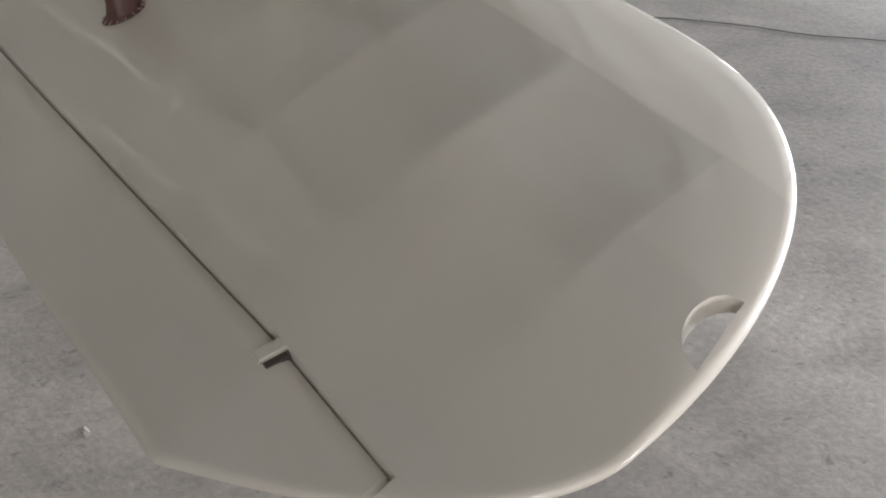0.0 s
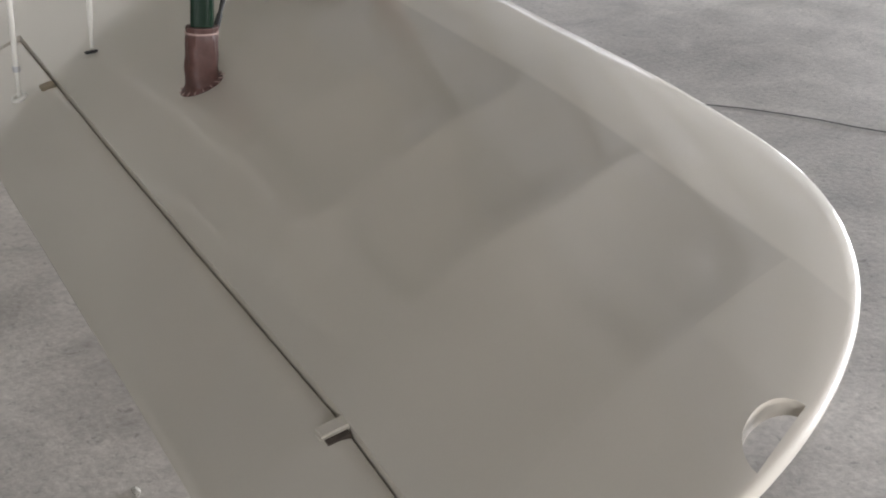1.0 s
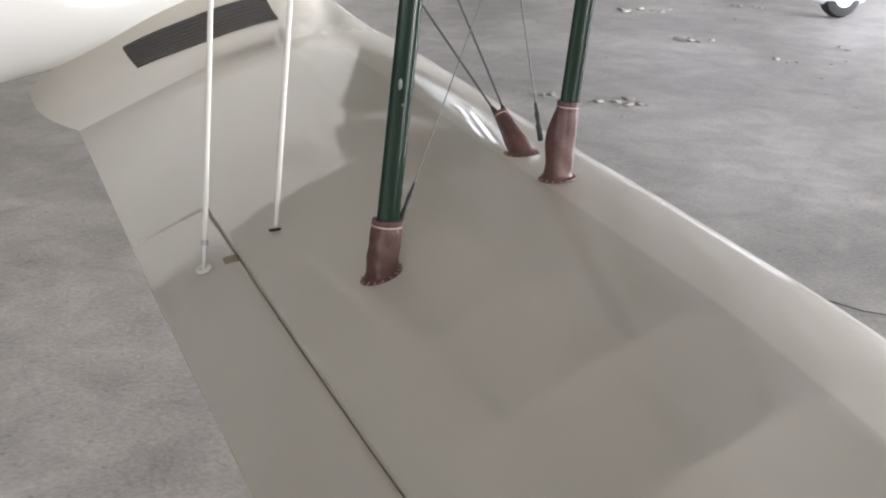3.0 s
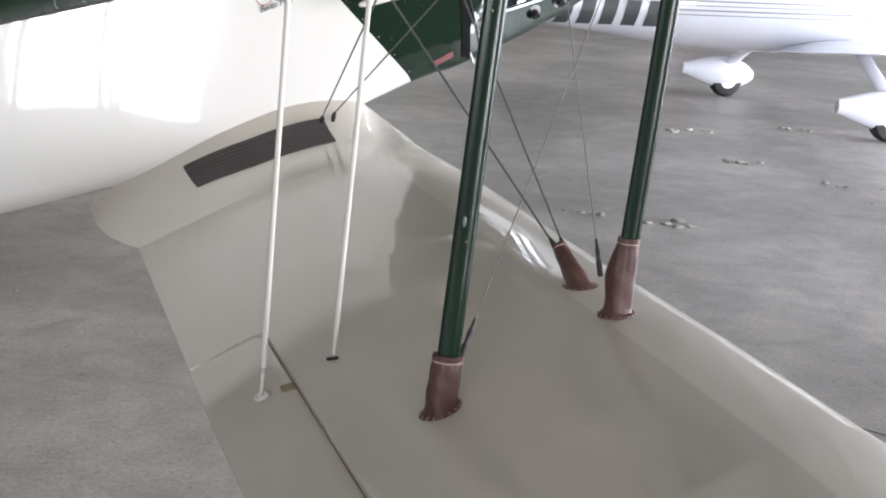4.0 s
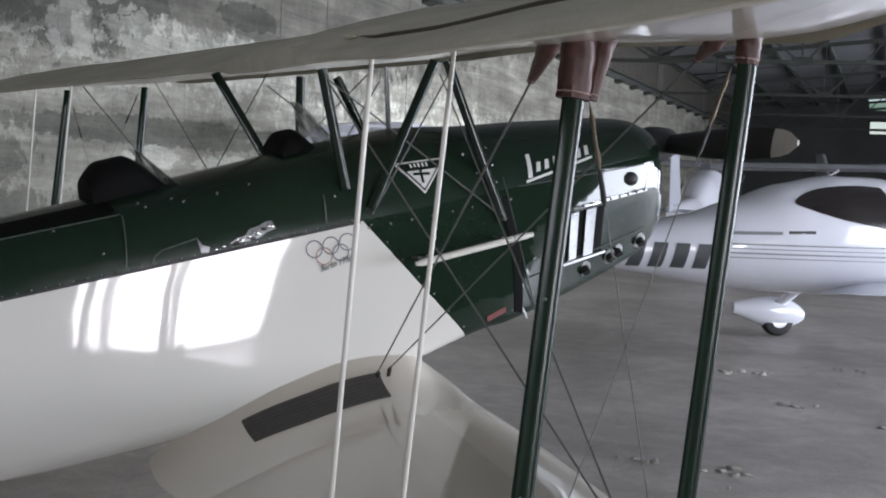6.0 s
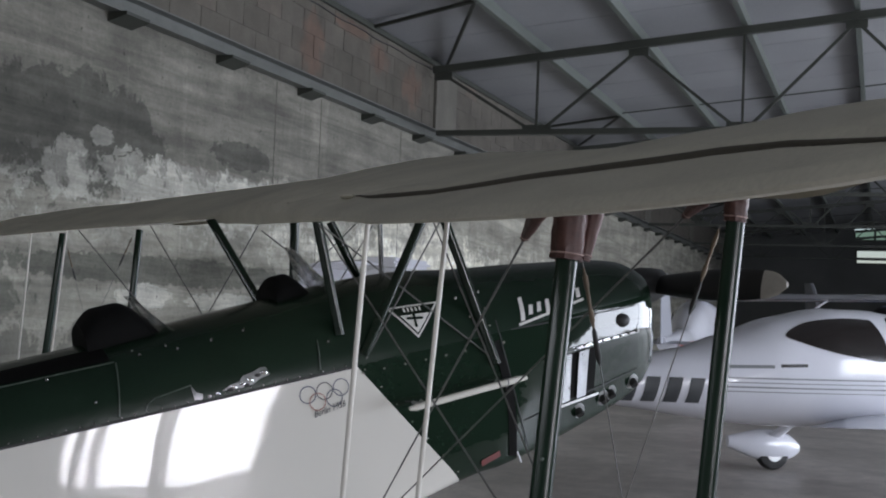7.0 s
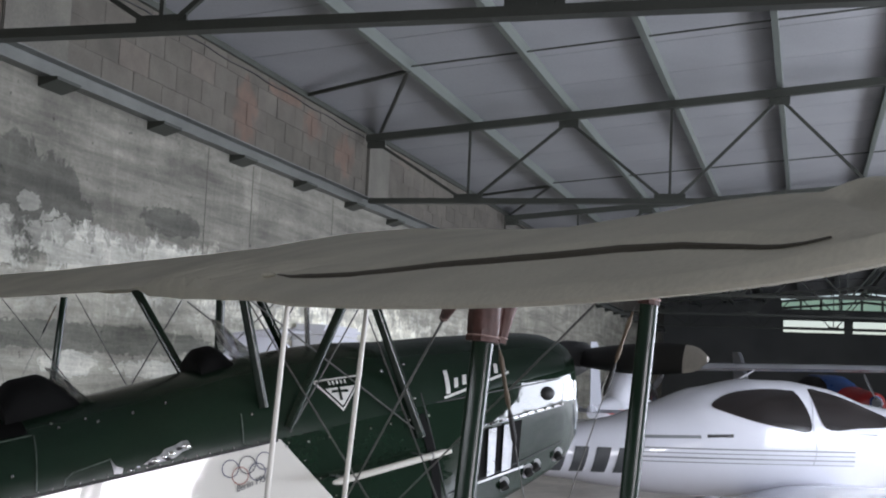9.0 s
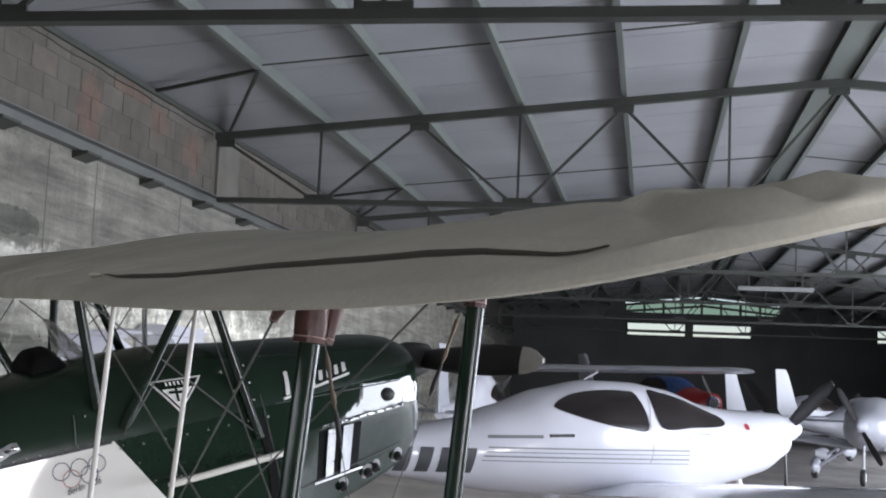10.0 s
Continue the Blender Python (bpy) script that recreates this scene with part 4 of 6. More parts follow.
M_CUFF = material("pale_cuff_cord", (0.42, 0.30, 0.27), 0.8, vary=0.3)
FWD = (1, 0, 0.1)
STRUTS = {}
for sg in (-1, 1):
    lw, uw = wings[sg, False][0], wings[sg, True][0]
    for nm, x0, s0, x1, s1 in (("rear", -0.677, 2.665, -0.566, 2.648), ("front", -0.232, 2.554, -0.154, 2.59)):
        foot, head = surf(lw, x0, s0), surf(uw, x1, s1, False)
        ax = (head - foot).normalized()
        bm = streamline(foot + ax * 0.02, head - ax * 0.02, 0.041, 0.028, FWD, n=28)
        st = part("interplane_strut", bm, M_STRUT, biplane, "dark green streamlined interplane strut", smooth=True)
        STRUTS[sg, nm] = (foot, head, ax)
        if sg < 0 and nm == "rear":
            for up, tall, fwd_by in ((0.335, 0.020, -0.006), (0.30, 0.008, 0.004), (0.55, 0.009, 0.008), (0.68, 0.007, -0.008)):
                c = foot + ax * up + Vector((fwd_by - 0.004, -0.0128, 0))
                part("paint_chip", ball(c, 0.005, squash=(0.8, 0.25, tall / 0.010), u=8, v=6), M_WORNEDGE, st, "pale chip in the green paint", smooth=True)
        boot(foot + ax * 0.001, foot + ax * (0.155 if nm == "front" else 0.100), 0.030, 0.0225 if nm == "front" else 0.027, FWD, 0.85, st, lobe=(-1, -sg * 0.6, 0) if nm == "front" else None, lie_on=skin_axes(lw, x0, s0))
        if sg < 0 and nm == "rear":
            boot(head + ax * 0.004, head - ax * 0.098, 0.033, 0.030, FWD, 0.85, st, flange=1.1)
            boot(head + Vector((0.045, -0.01, 0.004)), head - ax * 0.098 + Vector((0.034, -0.004, 0)), 0.020, 0.011, FWD, 0.85, st, flange=1.1)
        elif sg < 0:
            boot(head + ax * 0.004, head - ax * 0.048, 0.026, 0.023, FWD, 0.85, st, flange=1.1)


def wire(p, q, r=0.0015, label="steel flying wire"):
    p, q = Vector(p), Vector(q)
    ob = part("bracing_wire", tube(p, q, r, n=6), M_STEEL, biplane, label)
    return ob


def turnbuckle(p, ax, length, parent, mat=M_BRASS):
    p, ax = Vector(p), Vector(ax).normalized()
    prof = ((0, 0.002), (0.1, 0.003), (0.14, 0.005), (0.3, 0.005), (0.34, 0.0035), (0.66, 0.0035), (0.7, 0.005), (0.86, 0.005), (0.9, 0.003), (1, 0.002))
    bm = bent_tube([p + ax * (length * t) for t, _ in prof], [r for _, r in prof], 8)
    return part("turnbuckle", bm, mat, parent, "brass turnbuckle", smooth=True)


for sg in (-1, 1):
    fr, rr = STRUTS[sg, "front"], STRUTS[sg, "rear"]
    # incidence bracing between the struts
    for a, b in ((fr[0] + fr[2] * 0.088 + Vector((-0.041, -sg * 0.022, 0)), rr[1] - rr[2] * 0.1 + Vector((0.034, 0, 0))),
                 (rr[0] + rr[2] * 0.088 + Vector((0.038, -sg * 0.02, 0)), fr[1] - fr[2] * 0.055 + Vector((-0.034, 0, 0)))):
        wr = wire(a, b, 0.0012)
        d = (b - a).normalized()
        bm = bent_tube([a - d * 0.012, a + d * 0.02, a + d * 0.024, a + d * 0.045, a + d * 0.05, a + d * 0.07], [0.0055, 0.0055, 0.0035, 0.005, 0.0035, 0.0025], 8)
        part("wire_end", bm, M_BLACK, wr, "black wire end fitting", smooth=True)
        turnbuckle(b - d * 0.125, d, 0.115, wr)
        bm = bent_tube([b - d * 0.19, b - d * 0.175, b - d * 0.13, b - d * 0.12], [0.002, 0.0055, 0.0045, 0.002], 8)
        part("wire_fork", bm, M_BLACK, wr, "dark fork below the turnbuckle", smooth=True)
    # landing wires from the cabane heads to a boot on the lower wing
    lw, uw = wings[sg, False][0], wings[sg, True][0]
    foot = surf(lw, -0.182, 2.36)
    rise = 0.05 if sg > 0 else 0.0
    heads = (Vector((-0.16, sg * 0.33, 1.955 + rise)), Vector((0.29, sg * 0.33, 2.0 + rise)))
    ax = ((heads[0] + heads[1]) / 2 - foot).normalized()
    bt = boot(foot, foot + ax * 0.125, 0.029, 0.0165, FWD, 0.8, biplane, "wire_boot", flange=1.35, lie_on=skin_axes(lw, -0.182, 2.36))
    for k, b in zip((-0.011, 0.011), heads):
        a = foot + ax * 0.122 + Vector((k, 0, 0))
        wire(a, b, 0.0027, label="steel landing wire")
        part("wire_fork", bent_tube([a - ax * 0.01, a + (b - a).normalized() * 0.012, a + (b - a).normalized() * 0.028], [0.006, 0.006, 0.003], 8), M_BLACK, bt)
    # flying wires from the lower root up to boots under the upper wing
    r0, r1 = Vector((0.045, sg * 0.43, 0.905)), Vector((0.088, sg * 0.43, 0.918))
    for r, hd in ((r0, surf(uw, -0.521, 2.475, False)), (r1, surf(uw, -0.126, 2.455, False))):
        d = (r - hd).normalized()
        drop = 0.14 if r is r0 else 0.08
        if sg < 0:
            boot(hd - d * 0.01, hd + d * drop, 0.027, 0.009, FWD, 0.8, biplane, "wire_boot", flange=1.2)
        wire(r, hd + d * (drop - 0.01 if sg < 0 else -0.004), 0.0027, label="steel flying wire")
        bm = bent_tube([r - Vector((0, 0, 0.035)), r + Vector((0, sg * 0.012, 0.005)), r - d * 0.03], [0.007, 0.008, 0.005], 8)
        part("wire_lug", bm, M_BLACK, biplane, "dark wire lug at the wing root")
    # aileron rods
    for x0, x1, s in ((-0.855, -0.79, 2.272), (-0.700, -0.612, 2.262)):
        a, b = surf(lw, x0, s) + Vector((0, 0, 0.012)), surf(uw, x1, s, False)
        ax = (b - a).normalized()
        bm = bent_tube([a, a + ax * 0.03, a + ax * 0.06, b - ax * 0.1, b], [0.003, 0.004, 0.0052, 0.0052, 0.0045], 10)
        rod = part("aileron_rod", bm, M_ROD, biplane, "thin off-white aileron push rod", smooth=True)
        if x0 < -0.8:
            bmq = bmesh.new()
            ringp = [a + Vector((0.011 * math.cos(k * math.tau / 12), 0.011 * math.sin(k * math.tau / 12), 0.004 * math.cos(k * math.tau / 12))) for k in range(13)]
            bent_tube(ringp, 0.0045, 6, bmq)
            part("rod_eye", bmq, M_ROD, rod, "rod end eye on the aileron")
            part("rod_clamp", tube(a + ax * 0.050, a + ax * 0.060, 0.0075, n=8), M_SILVER, rod)
        else:
            bmq = block((-0.014, -0.004, -0.010), (0.010, 0.004, -0.0055), Matrix.Translation(a))
            part("rod_slot", bmq, M_BLACK, rod, "dark slot where the rod enters the wing")

# walkway strip on each root
for sg in (-1, 1):
    w = Wing(sg, False)

    def on_fillet(s, c):
        t = (s - 0.335) / 0.46
        base = w.at(max(0.36, s), c, True)
        lift = 0.175 * (1 - t) ** 3.0 * math.sin(math.pi * min(1, c * 0.95 + 0.025)) ** 0.6 * min(1, 0.12 + c / 0.24)
        return Vector((base.x - 0.115 * max(0, c - 0.6) / 0.4 * (1 - t**2.2), sg * s, base.z + lift + 0.003 * (1 - t)))

    walkway = None
    for k in range(8):
        s0 = 0.421 + 0.0165 * k
        bm = bmesh.new()
        rows = []
        for j in range(15):
            c = 0.345 + (0.775 - 0.345) * j / 14
            p, q = on_fillet(s0, c - 0.012 * k * 0.2), on_fillet(s0 + 0.0135, c - 0.012 * k * 0.2)
            rows.append([p + Vector((0, 0, 0.001)), p + Vector((0, 0, 0.0045)), q + Vector((0, 0, 0.0045)), q + Vector((0, 0, 0.001))])
        ring_mesh(rows, bm=bm)
        if walkway is None:
            walkway = part("walkway", bm, M_WALK, biplane, "black ribbed rubber walkway strip on the wing root")
        else:
            part("walkway_rib", bm, M_WALK, walkway)

# cabane struts between fuselage and upper wing
CABANE = {-1: (((0.577, -0.35, 1.465), (0.34, -0.33, 2.0)), ((0.026, -0.35, 1.49), (0.245, -0.33, 1.995)), ((-0.062, -0.325, 1.56), (-0.164, -0.33, 1.945))),
          1: (((0.30, 0.33, 1.73), (0.151, 0.33, 1.985)), ((-0.011, 0.33, 1.60), (-0.02, 0.33, 1.965)), ((-0.17, 0.2, 1.62), (-0.353, 0.33, 1.955)))}
for sg in (-1, 1):
    for p, q in CABANE[sg]:
        p, q = Vector(p), Vector(q)
        part("cabane_strut", streamline(p, q + (q - p) * 0.1, 0.038, 0.026, FWD, n=22), M_GREEN, biplane, "dark green cabane strut", smooth=True)
    part("cabane_wire", tube((0.036, sg * 0.35, 1.476), (0.33, sg * 0.33, 2.01), 0.003, n=6), M_STEEL, biplane)
    part("cabane_wire", tube((0.573, sg * 0.35, 1.477), (-0.16, sg * 0.33, 1.955), 0.003, n=6), M_STEEL, biplane)
part("fuel_gauge", tube((0.24, 0.0, 1.74), (0.215, 0.0, 2.04), 0.010), M_CHROME, biplane, "thin metal fuel gauge tube")

# propeller and hub
HUB = bd(1.59, 0, 0.005)
part("spinner_hub", ring_mesh([[HUB + BU * d + Vector((0, math.cos(k * math.tau / 16) * r, 0)) + BW * (math.sin(k * math.tau / 16) * r) for k in range(16)]
                                      for d, r in ((-0.12, 0.085), (-0.05, 0.085), (0.0, 0.075), (0.05, 0.06), (0.075, 0.03))]), M_BLACK, biplane, "black propeller hub", smooth=True)
for sg in (-1, 1):
    rings, tips = [], []
    for k in range(19):
        t = k / 18
        y = 0.04 + 0.82 * t
        chord = 0.06 + 0.085 * math.sin(math.pi * min(1, 0.15 + 0.75 * t)) if t < 0.9 else 0.086 * math.sqrt(max(0.0, 1 - ((t - 0.9) / 0.102) ** 2)) + 0.004
        th = 0.05 * (1 - t) ** 1.2 + 0.012
        tw = radians(58 - 44 * t) * sg
        fw, up = BU * math.cos(tw) * 1.0 + BW * math.sin(tw), BW * math.cos(tw) - BU * math.sin(tw)
        row = [HUB + Vector((0, sg * y, 0)) + up * (math.cos(a) * chord / 2) + fw * (math.sin(a) * th / 2) for a in (j * math.tau / 14 for j in range(14))]
        (rings if t <= 0.84 else tips).append(row)
    tips.insert(0, rings[-1])
    blade = part("propeller_blade", ring_mesh(rings), M_PROP, biplane, "black wooden propeller blade", smooth=True)
    part("blade_tip", ring_mesh(tips), M_PROPTIP, blade, "pale worn propeller tip", smooth=True)

# cockpit coamings, windscreens and openings
for u0, run_u, tall, wide, ahead, pane in ((-0.885, 0.265, 0.125, 0.15, 0.22, 0.15), (-0.18, 0.145, 0.08, 0.13, 0.145, 0.19)):
    rings = []
    for k in range(15):
        t = k / 14
        u = u0 + run_u * t
        rise = 0.62 + 0.38 * math.sin(math.pi / 2 * min(1, t / 0.24)) if t < 0.55 else max(0.02, 1 - ((t - 0.55) / 0.45) ** 1.5)
        foot = spline(u, 4) - 0.05
        top = spline(u, 4) - 0.004 + tall * rise
        rings.append([bd(u, math.cos(a) * wide * (1 - 0.12 * t), foot + (top - foot) * math.sin(a) ** 0.55) for a in (math.pi * j / 16 for j in range(17))])
    part("cockpit_hood", ring_mesh(rings), M_HOOD, biplane, "black padded cockpit hood", smooth=True)
    rows = []
    for k in range(5):
        t = k / 4
        rows.append([bd(u0 + ahead + 0.05 - 0.09 * t + 0.05 * abs(math.cos(a)), math.cos(a) * (wide - 0.03 * t), spline(u0 + ahead, 4) * 0.9 + (0.01 + pane * t) * (0.35 + 0.65 * math.sin(a))) for a in (math.pi * j / 10 for j in range(11))])
    bm = ring_mesh(rows, closed=False)
    bmesh.ops.solidify(bm, geom=bm.faces[:], thickness=0.002)
    ws = part("windscreen", bm, M_GLASS, biplane, "small clear curved windscreen", smooth=True)
    ws.visible_shadow = False

# exhaust stubs, step tube, cowl slots, intake bump, pipes
for u, v, w0 in ((0.949, 0.286, -0.395), (1.09, 0.264, -0.375), (1.135, 0.256, -0.364), (1.274, 0.222, -0.350)):
    c = bd(u, -side_v(u, w0) + 0.010, w0)
    d = Vector((0.12, -0.94, -0.30)).normalized()
    e1 = Vector((d.y, -d.x, 0)).normalized()
    e2 = d.cross(e1)
    rim = part("exhaust_flange", ring_mesh([[c + d * dd + (e1 * math.cos(k * math.tau / 16) + e2 * math.sin(k * math.tau / 16)) * r for k in range(16)] for dd, r in ((-0.03, 0.033), (0.004, 0.033), (0.007, 0.030), (0.007, 0.019))]), M_SILVER, biplane, "pale aluminium exhaust flange", smooth=True)
    part("exhaust_stub", bent_tube([c - d * 0.03, c + d * 0.012, c + d * 0.024 + Vector((0.0, 0, -0.01))], [0.018, 0.018, 0.017], 12), M_BLACK, rim, "sooty exhaust stub", smooth=True)
part("step_tube", bent_tube([Vector((0.175, -0.44, 1.303)), Vector((0.2, -0.44, 1.308)), Vector((0.64, -0.405, 1.41)), Vector((0.68, -0.40, 1.417))], [0.007, 0.013, 0.013, 0.009], 12), M_ROD, biplane, "off-white padded tube along the cowl side", smooth=True)
for x in (0.23, 0.585):
    c = Vector((x, -0.42, 1.312 + (x - 0.2) * 0.225))
    part("tube_clamp", bent_tube([c + Vector((0, 0.015 * math.cos(a), 0.015 * math.sin(a))) for a in (k * math.tau / 10 for k in range(11))], 0.003, 5), M_SILVER, biplane)
    part("tube_bracket", tube(c + Vector((0, 0.02, 0)), c + Vector((0, 0.09, 0)), 0.006), M_SILVER, biplane)

# ---- grey canvas cover lying over the upper wing ----


FOLD = ((2.15, 0.925), (2.31, 0.907), (2.64, 0.873), (2.98, 0.861), (3.28, 0.854), (3.46, 0.842), (3.58, 0.85), (3.68, 0.88), (3.78, 0.935), (3.87, 0.985))


def fold_c(s):
    """Chord fraction at which the long crease lies."""
    for (s0, c0), (s1, c1) in zip(FOLD, FOLD[1:]):
        if s <= s1:
            t = min(1, max(0, (s - s0) / (s1 - s0)))
            return c0 + (c1 - c0) * t
    return FOLD[-1][1]


CREASES = (((3.60, 0.55), (3.76, 0.72), (3.87, 0.92)), ((3.62, 0.47), (3.775, 0.545), (3.868, 0.58), (3.913, 0.603), (3.952, 0.80)), ((3.917, 0.55), (3.955, 0.68)))


def crease_lift(w, s, c):
    """Soft valleys, each with a roll of cloth beside it, where the cover is folded over the tip."""
    le, te = w.edges(s)
    x, lift = le - c * (le - te), 0.0
    for line in CREASES:
        flat = [(w.edges(q)[0] - k * (w.edges(q)[0] - w.edges(q)[1]), q) for q, k in line]
        best = 9.0
        for (p, q), (u, v) in zip(flat, flat[1:]):
            t = min(1, max(0, ((x - p) * (u - p) + (s - q) * (v - q)) / ((u - p) ** 2 + (v - q) ** 2)))
            dx, ds = x - p - t * (u - p), s - q - t * (v - q)
            d = math.hypot(dx, ds)
            if d < abs(best):
                best = d if ds > 0 else -d
        lift += 0.008 * math.exp(-((best - 0.04) / 0.03) ** 2) + 0.006 * math.exp(-((best + 0.04) / 0.03) ** 2) - 0.011 * math.exp(-(best / 0.016) ** 2)
    return lift


def cover_point(y, c):
    s = abs(y)
    w = wings[1 if y > 0 else -1, True][0]
    p = w.at(min(s, TIP_UP - 1e-9), c, True)
    m = c * 0.9
    wr = 0.5 * noise.noise(Vector((y * 1.7, c * 3.1, 4.0))) + 0.35 * noise.noise(Vector((y * 5.0 + c * 4, c * 7.0, 1.0)))
    # slanting pulls inboard of the knot, from the hem up towards the fold
    run = s + 2.4 * c + 0.05 * noise.noise(Vector((y * 2.0, c * 4.0, 7.0)))
    reach = min(1, max(0, (run - 2.85) / 0.4)) * min(1, max(0, (4.42 - run) / 0.12)) * min(1, max(0, (c - 0.78) / 0.1)) * (1 if y < 0 else 0)
    pull = reach * (0.7 * math.sin(29 * run + 0.8 + 2 * wr) + 0.25 * math.sin(67 * run + 2) + 0.3 + 0.4 * wr)
    bow = math.exp(-((m - 0.35 - 0.16 * (s - 3.1)) / 0.05) ** 2) * min(1, max(0, (s - 2.6) / 0.5))
    calm = 1 - 0.75 * min(1, max(0, (s - 1.9) / 0.5)) * min(1, max(0, (c - 0.4) / 0.3))
    lift = 0.010 + (0.006 * wr * calm + 0.011 * pull + 0.006 * bow + 0.006 * max(0, math.sin(8.5 * s + 7 * m + 1.5 * wr)) ** 3 * min(1, max(0, (s - 2.9) / 0.5)) * max(0, 1 - c)) * min(1, 6 * c, 10 * max(0, TIP_UP - s))
    if s > 2.95:
        lift += crease_lift(w, min(s, TIP_UP - 1e-6), c) * min(1, 6 * c, 14 * max(0, TIP_UP - s))
    d = c - fold_c(s)
    if 2.15 < s < 3.87:
        depth = min(1, (s - 2.15) / 0.25) * min(1, (3.87 - s) / 0.2)
        lift += 0.006 * depth * math.exp(-((d + 0.03) / 0.02) ** 2) - 0.004 * depth * math.exp(-((d - 0.004) / 0.010) ** 2)
    return p + Vector((0, 0, max(lift, 0.003)))


def make_cover():
    rows = []
    ends = [TIP_UP - 0.931 * g for g in (1e-9, 1e-7, 1e-5, 1e-4, 5e-4, 0.002, 0.005, 0.01, 0.02, 0.035, 0.055, 0.08, 0.11)]
    for y in [-e for e in ends] + steps(-ends[-1] + 0.03, ends[-1] - 0.03, 0.016) + ends[::-1]:
        cs = [0.0, 0.01, 0.03, 0.06] + steps(0.085, 0.66, 0.018) + steps(0.67, 0.985, 0.0055) + [1.0]
        row = [cover_point(y, c) for c in cs]
        s = abs(y)
        w = wings[1 if y > 0 else -1, True][0]
        te = w.at(s, 1.0, True)
        le = w.at(s, 0.0, True)
        nxt = w.at(s - 0.004, 1.0, True)
        run = Vector((te.x - nxt.x, abs(te.y) - abs(nxt.y), 0)).normalized()
        out = Vector((-run.y, (1 if y > 0 else -1) * run.x, 0)) if s < 3.955 else Vector((-0.6, 0.8 if y > 0 else -0.8, 0))
        if run.x < 0:
            out = Vector((-run.y, -(1 if y > 0 else -1) * abs(run.x), 0)) if s < 3.0 else out
        hem = 0.008 + (0.03 * min(1, max(0, (s - 0.2) / 0.4)) * min(1, max(0, (2.35 - s) / 1.0)) if y < 0 else 0.0)
        row += [te + out * 0.010 + Vector((0, 0, -0.004)), te + out * 0.008 + Vector((0, 0, -hem)), te - out * 0.02 + Vector((0, 0, -hem * 0.7))]
        under = 0.45 * min(1, max(0, (s - 2.95) / 0.3))
        row += [w.at(min(s, TIP_UP - 1e-9), 1 - under * k, False, -0.004) if under > 0 else row[-1] - out * (0.004 * k) for k in (0.35, 0.7, 1.0)]
        wrap = min(1, (le.x - te.x) / 0.6) * (1 - 0.8 * min(1, max(0, (s - 2.5) / 0.5)))
        row = [le + Vector((0.02, 0, -0.05)) * wrap, le + Vector((0.022, 0, -0.02)) * wrap] + row
        rows.append(row)
    bm = ring_mesh(rows, closed=False)
    return bm


cover = thing("wing_cover", (-0.4, 0, 1.95), "loose grey canvas dust cover draped over the upper wing", "cover")
part("canvas_sheet", make_cover(), M_CANVAS, cover, "wrinkled grey canvas", smooth=True)
# thin dark tube along the crease, its colour standing for the shade there
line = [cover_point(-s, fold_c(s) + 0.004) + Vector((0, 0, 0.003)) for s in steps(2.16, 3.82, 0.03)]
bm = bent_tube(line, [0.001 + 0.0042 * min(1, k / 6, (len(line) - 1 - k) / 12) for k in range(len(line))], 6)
part("fold_line", bm, M_FOLDSHADE, cover, "dark line standing for the shade in the fold along the cover")
knot = cover_point(-2.13, 0.93)
part("tie_tab", ball(knot + Vector((-0.01, 0.0, 0.001)), 0.014, squash=(1, 1.7, 0.45)), M_CANVAS, cover, "canvas tie tab", smooth=True)

# ---- details on the biplane ----
# hinge strip and screws along the longeron
bm = bmesh.new()
ribbon([bd(u, -spline(u, 1) - 0.003, -0.002) for u in steps(-2.6, -0.01, 0.08)], (0, -1, 0.05), 0.009, 0.002, bm)
part("cowl_hinge", bm, M_BLACK, fuselage, "dark piano hinge along the longeron")
bm = bmesh.new()
rv = []
for u in steps(-2.2, -0.04, 0.045):
    rv.append((u, 0.008, 0.003))
for u in steps(0.02, 0.62, 0.083):
    rv.append((u, -0.03 - 0.02 * u, 0.006))
for k in range(7):
    rv.append((0.03 + 0.05 * k, -0.02 - 0.076 * k, 0.004))
for u, w0 in ((-0.753, 0.205), (-0.735, 0.19), (-0.64, 0.20), (-0.606, 0.185), (-0.484, 0.19), (-0.363, 0.20), (-0.083, 0.106), (0.468, 0.159), (0.576, 0.163), (0.57, 0.099), (0.568, 0.033), (0.573, -0.047), (0.497, 0.082), (-0.92, 0.075), (-1.05, 0.172)):
    rv.append((u, w0, 0.006))
for u, w0, r in rv:
    if w0 > 0:
        hw, wt = spline(u, 1), spline(u, 4)
        a = math.asin(min(1, (w0 / wt) ** (1 / 0.95)))
        v = hw * math.cos(a) ** 0.85
    else:
        v = side_v(u, w0)
    ball(bd(u, -v - 0.001, w0), r, bm, u=6, v=4)
part("screw_heads", bm, M_CHROME, fuselage, "rows of bright screw heads", kind="stuff")


def skin(u, w0, out=0.003):
    """A place on the starboard skin of the fuselage."""
    if w0 > 0:
        hw, wt = spline(u, 1), spline(u, 4)
        a = math.asin(min(1, (w0 / wt) ** (1 / 0.95)))
        v = hw * math.cos(a) ** 0.85
    else:
        v = side_v(u, w0)
    return bd(u, -v - out, w0)


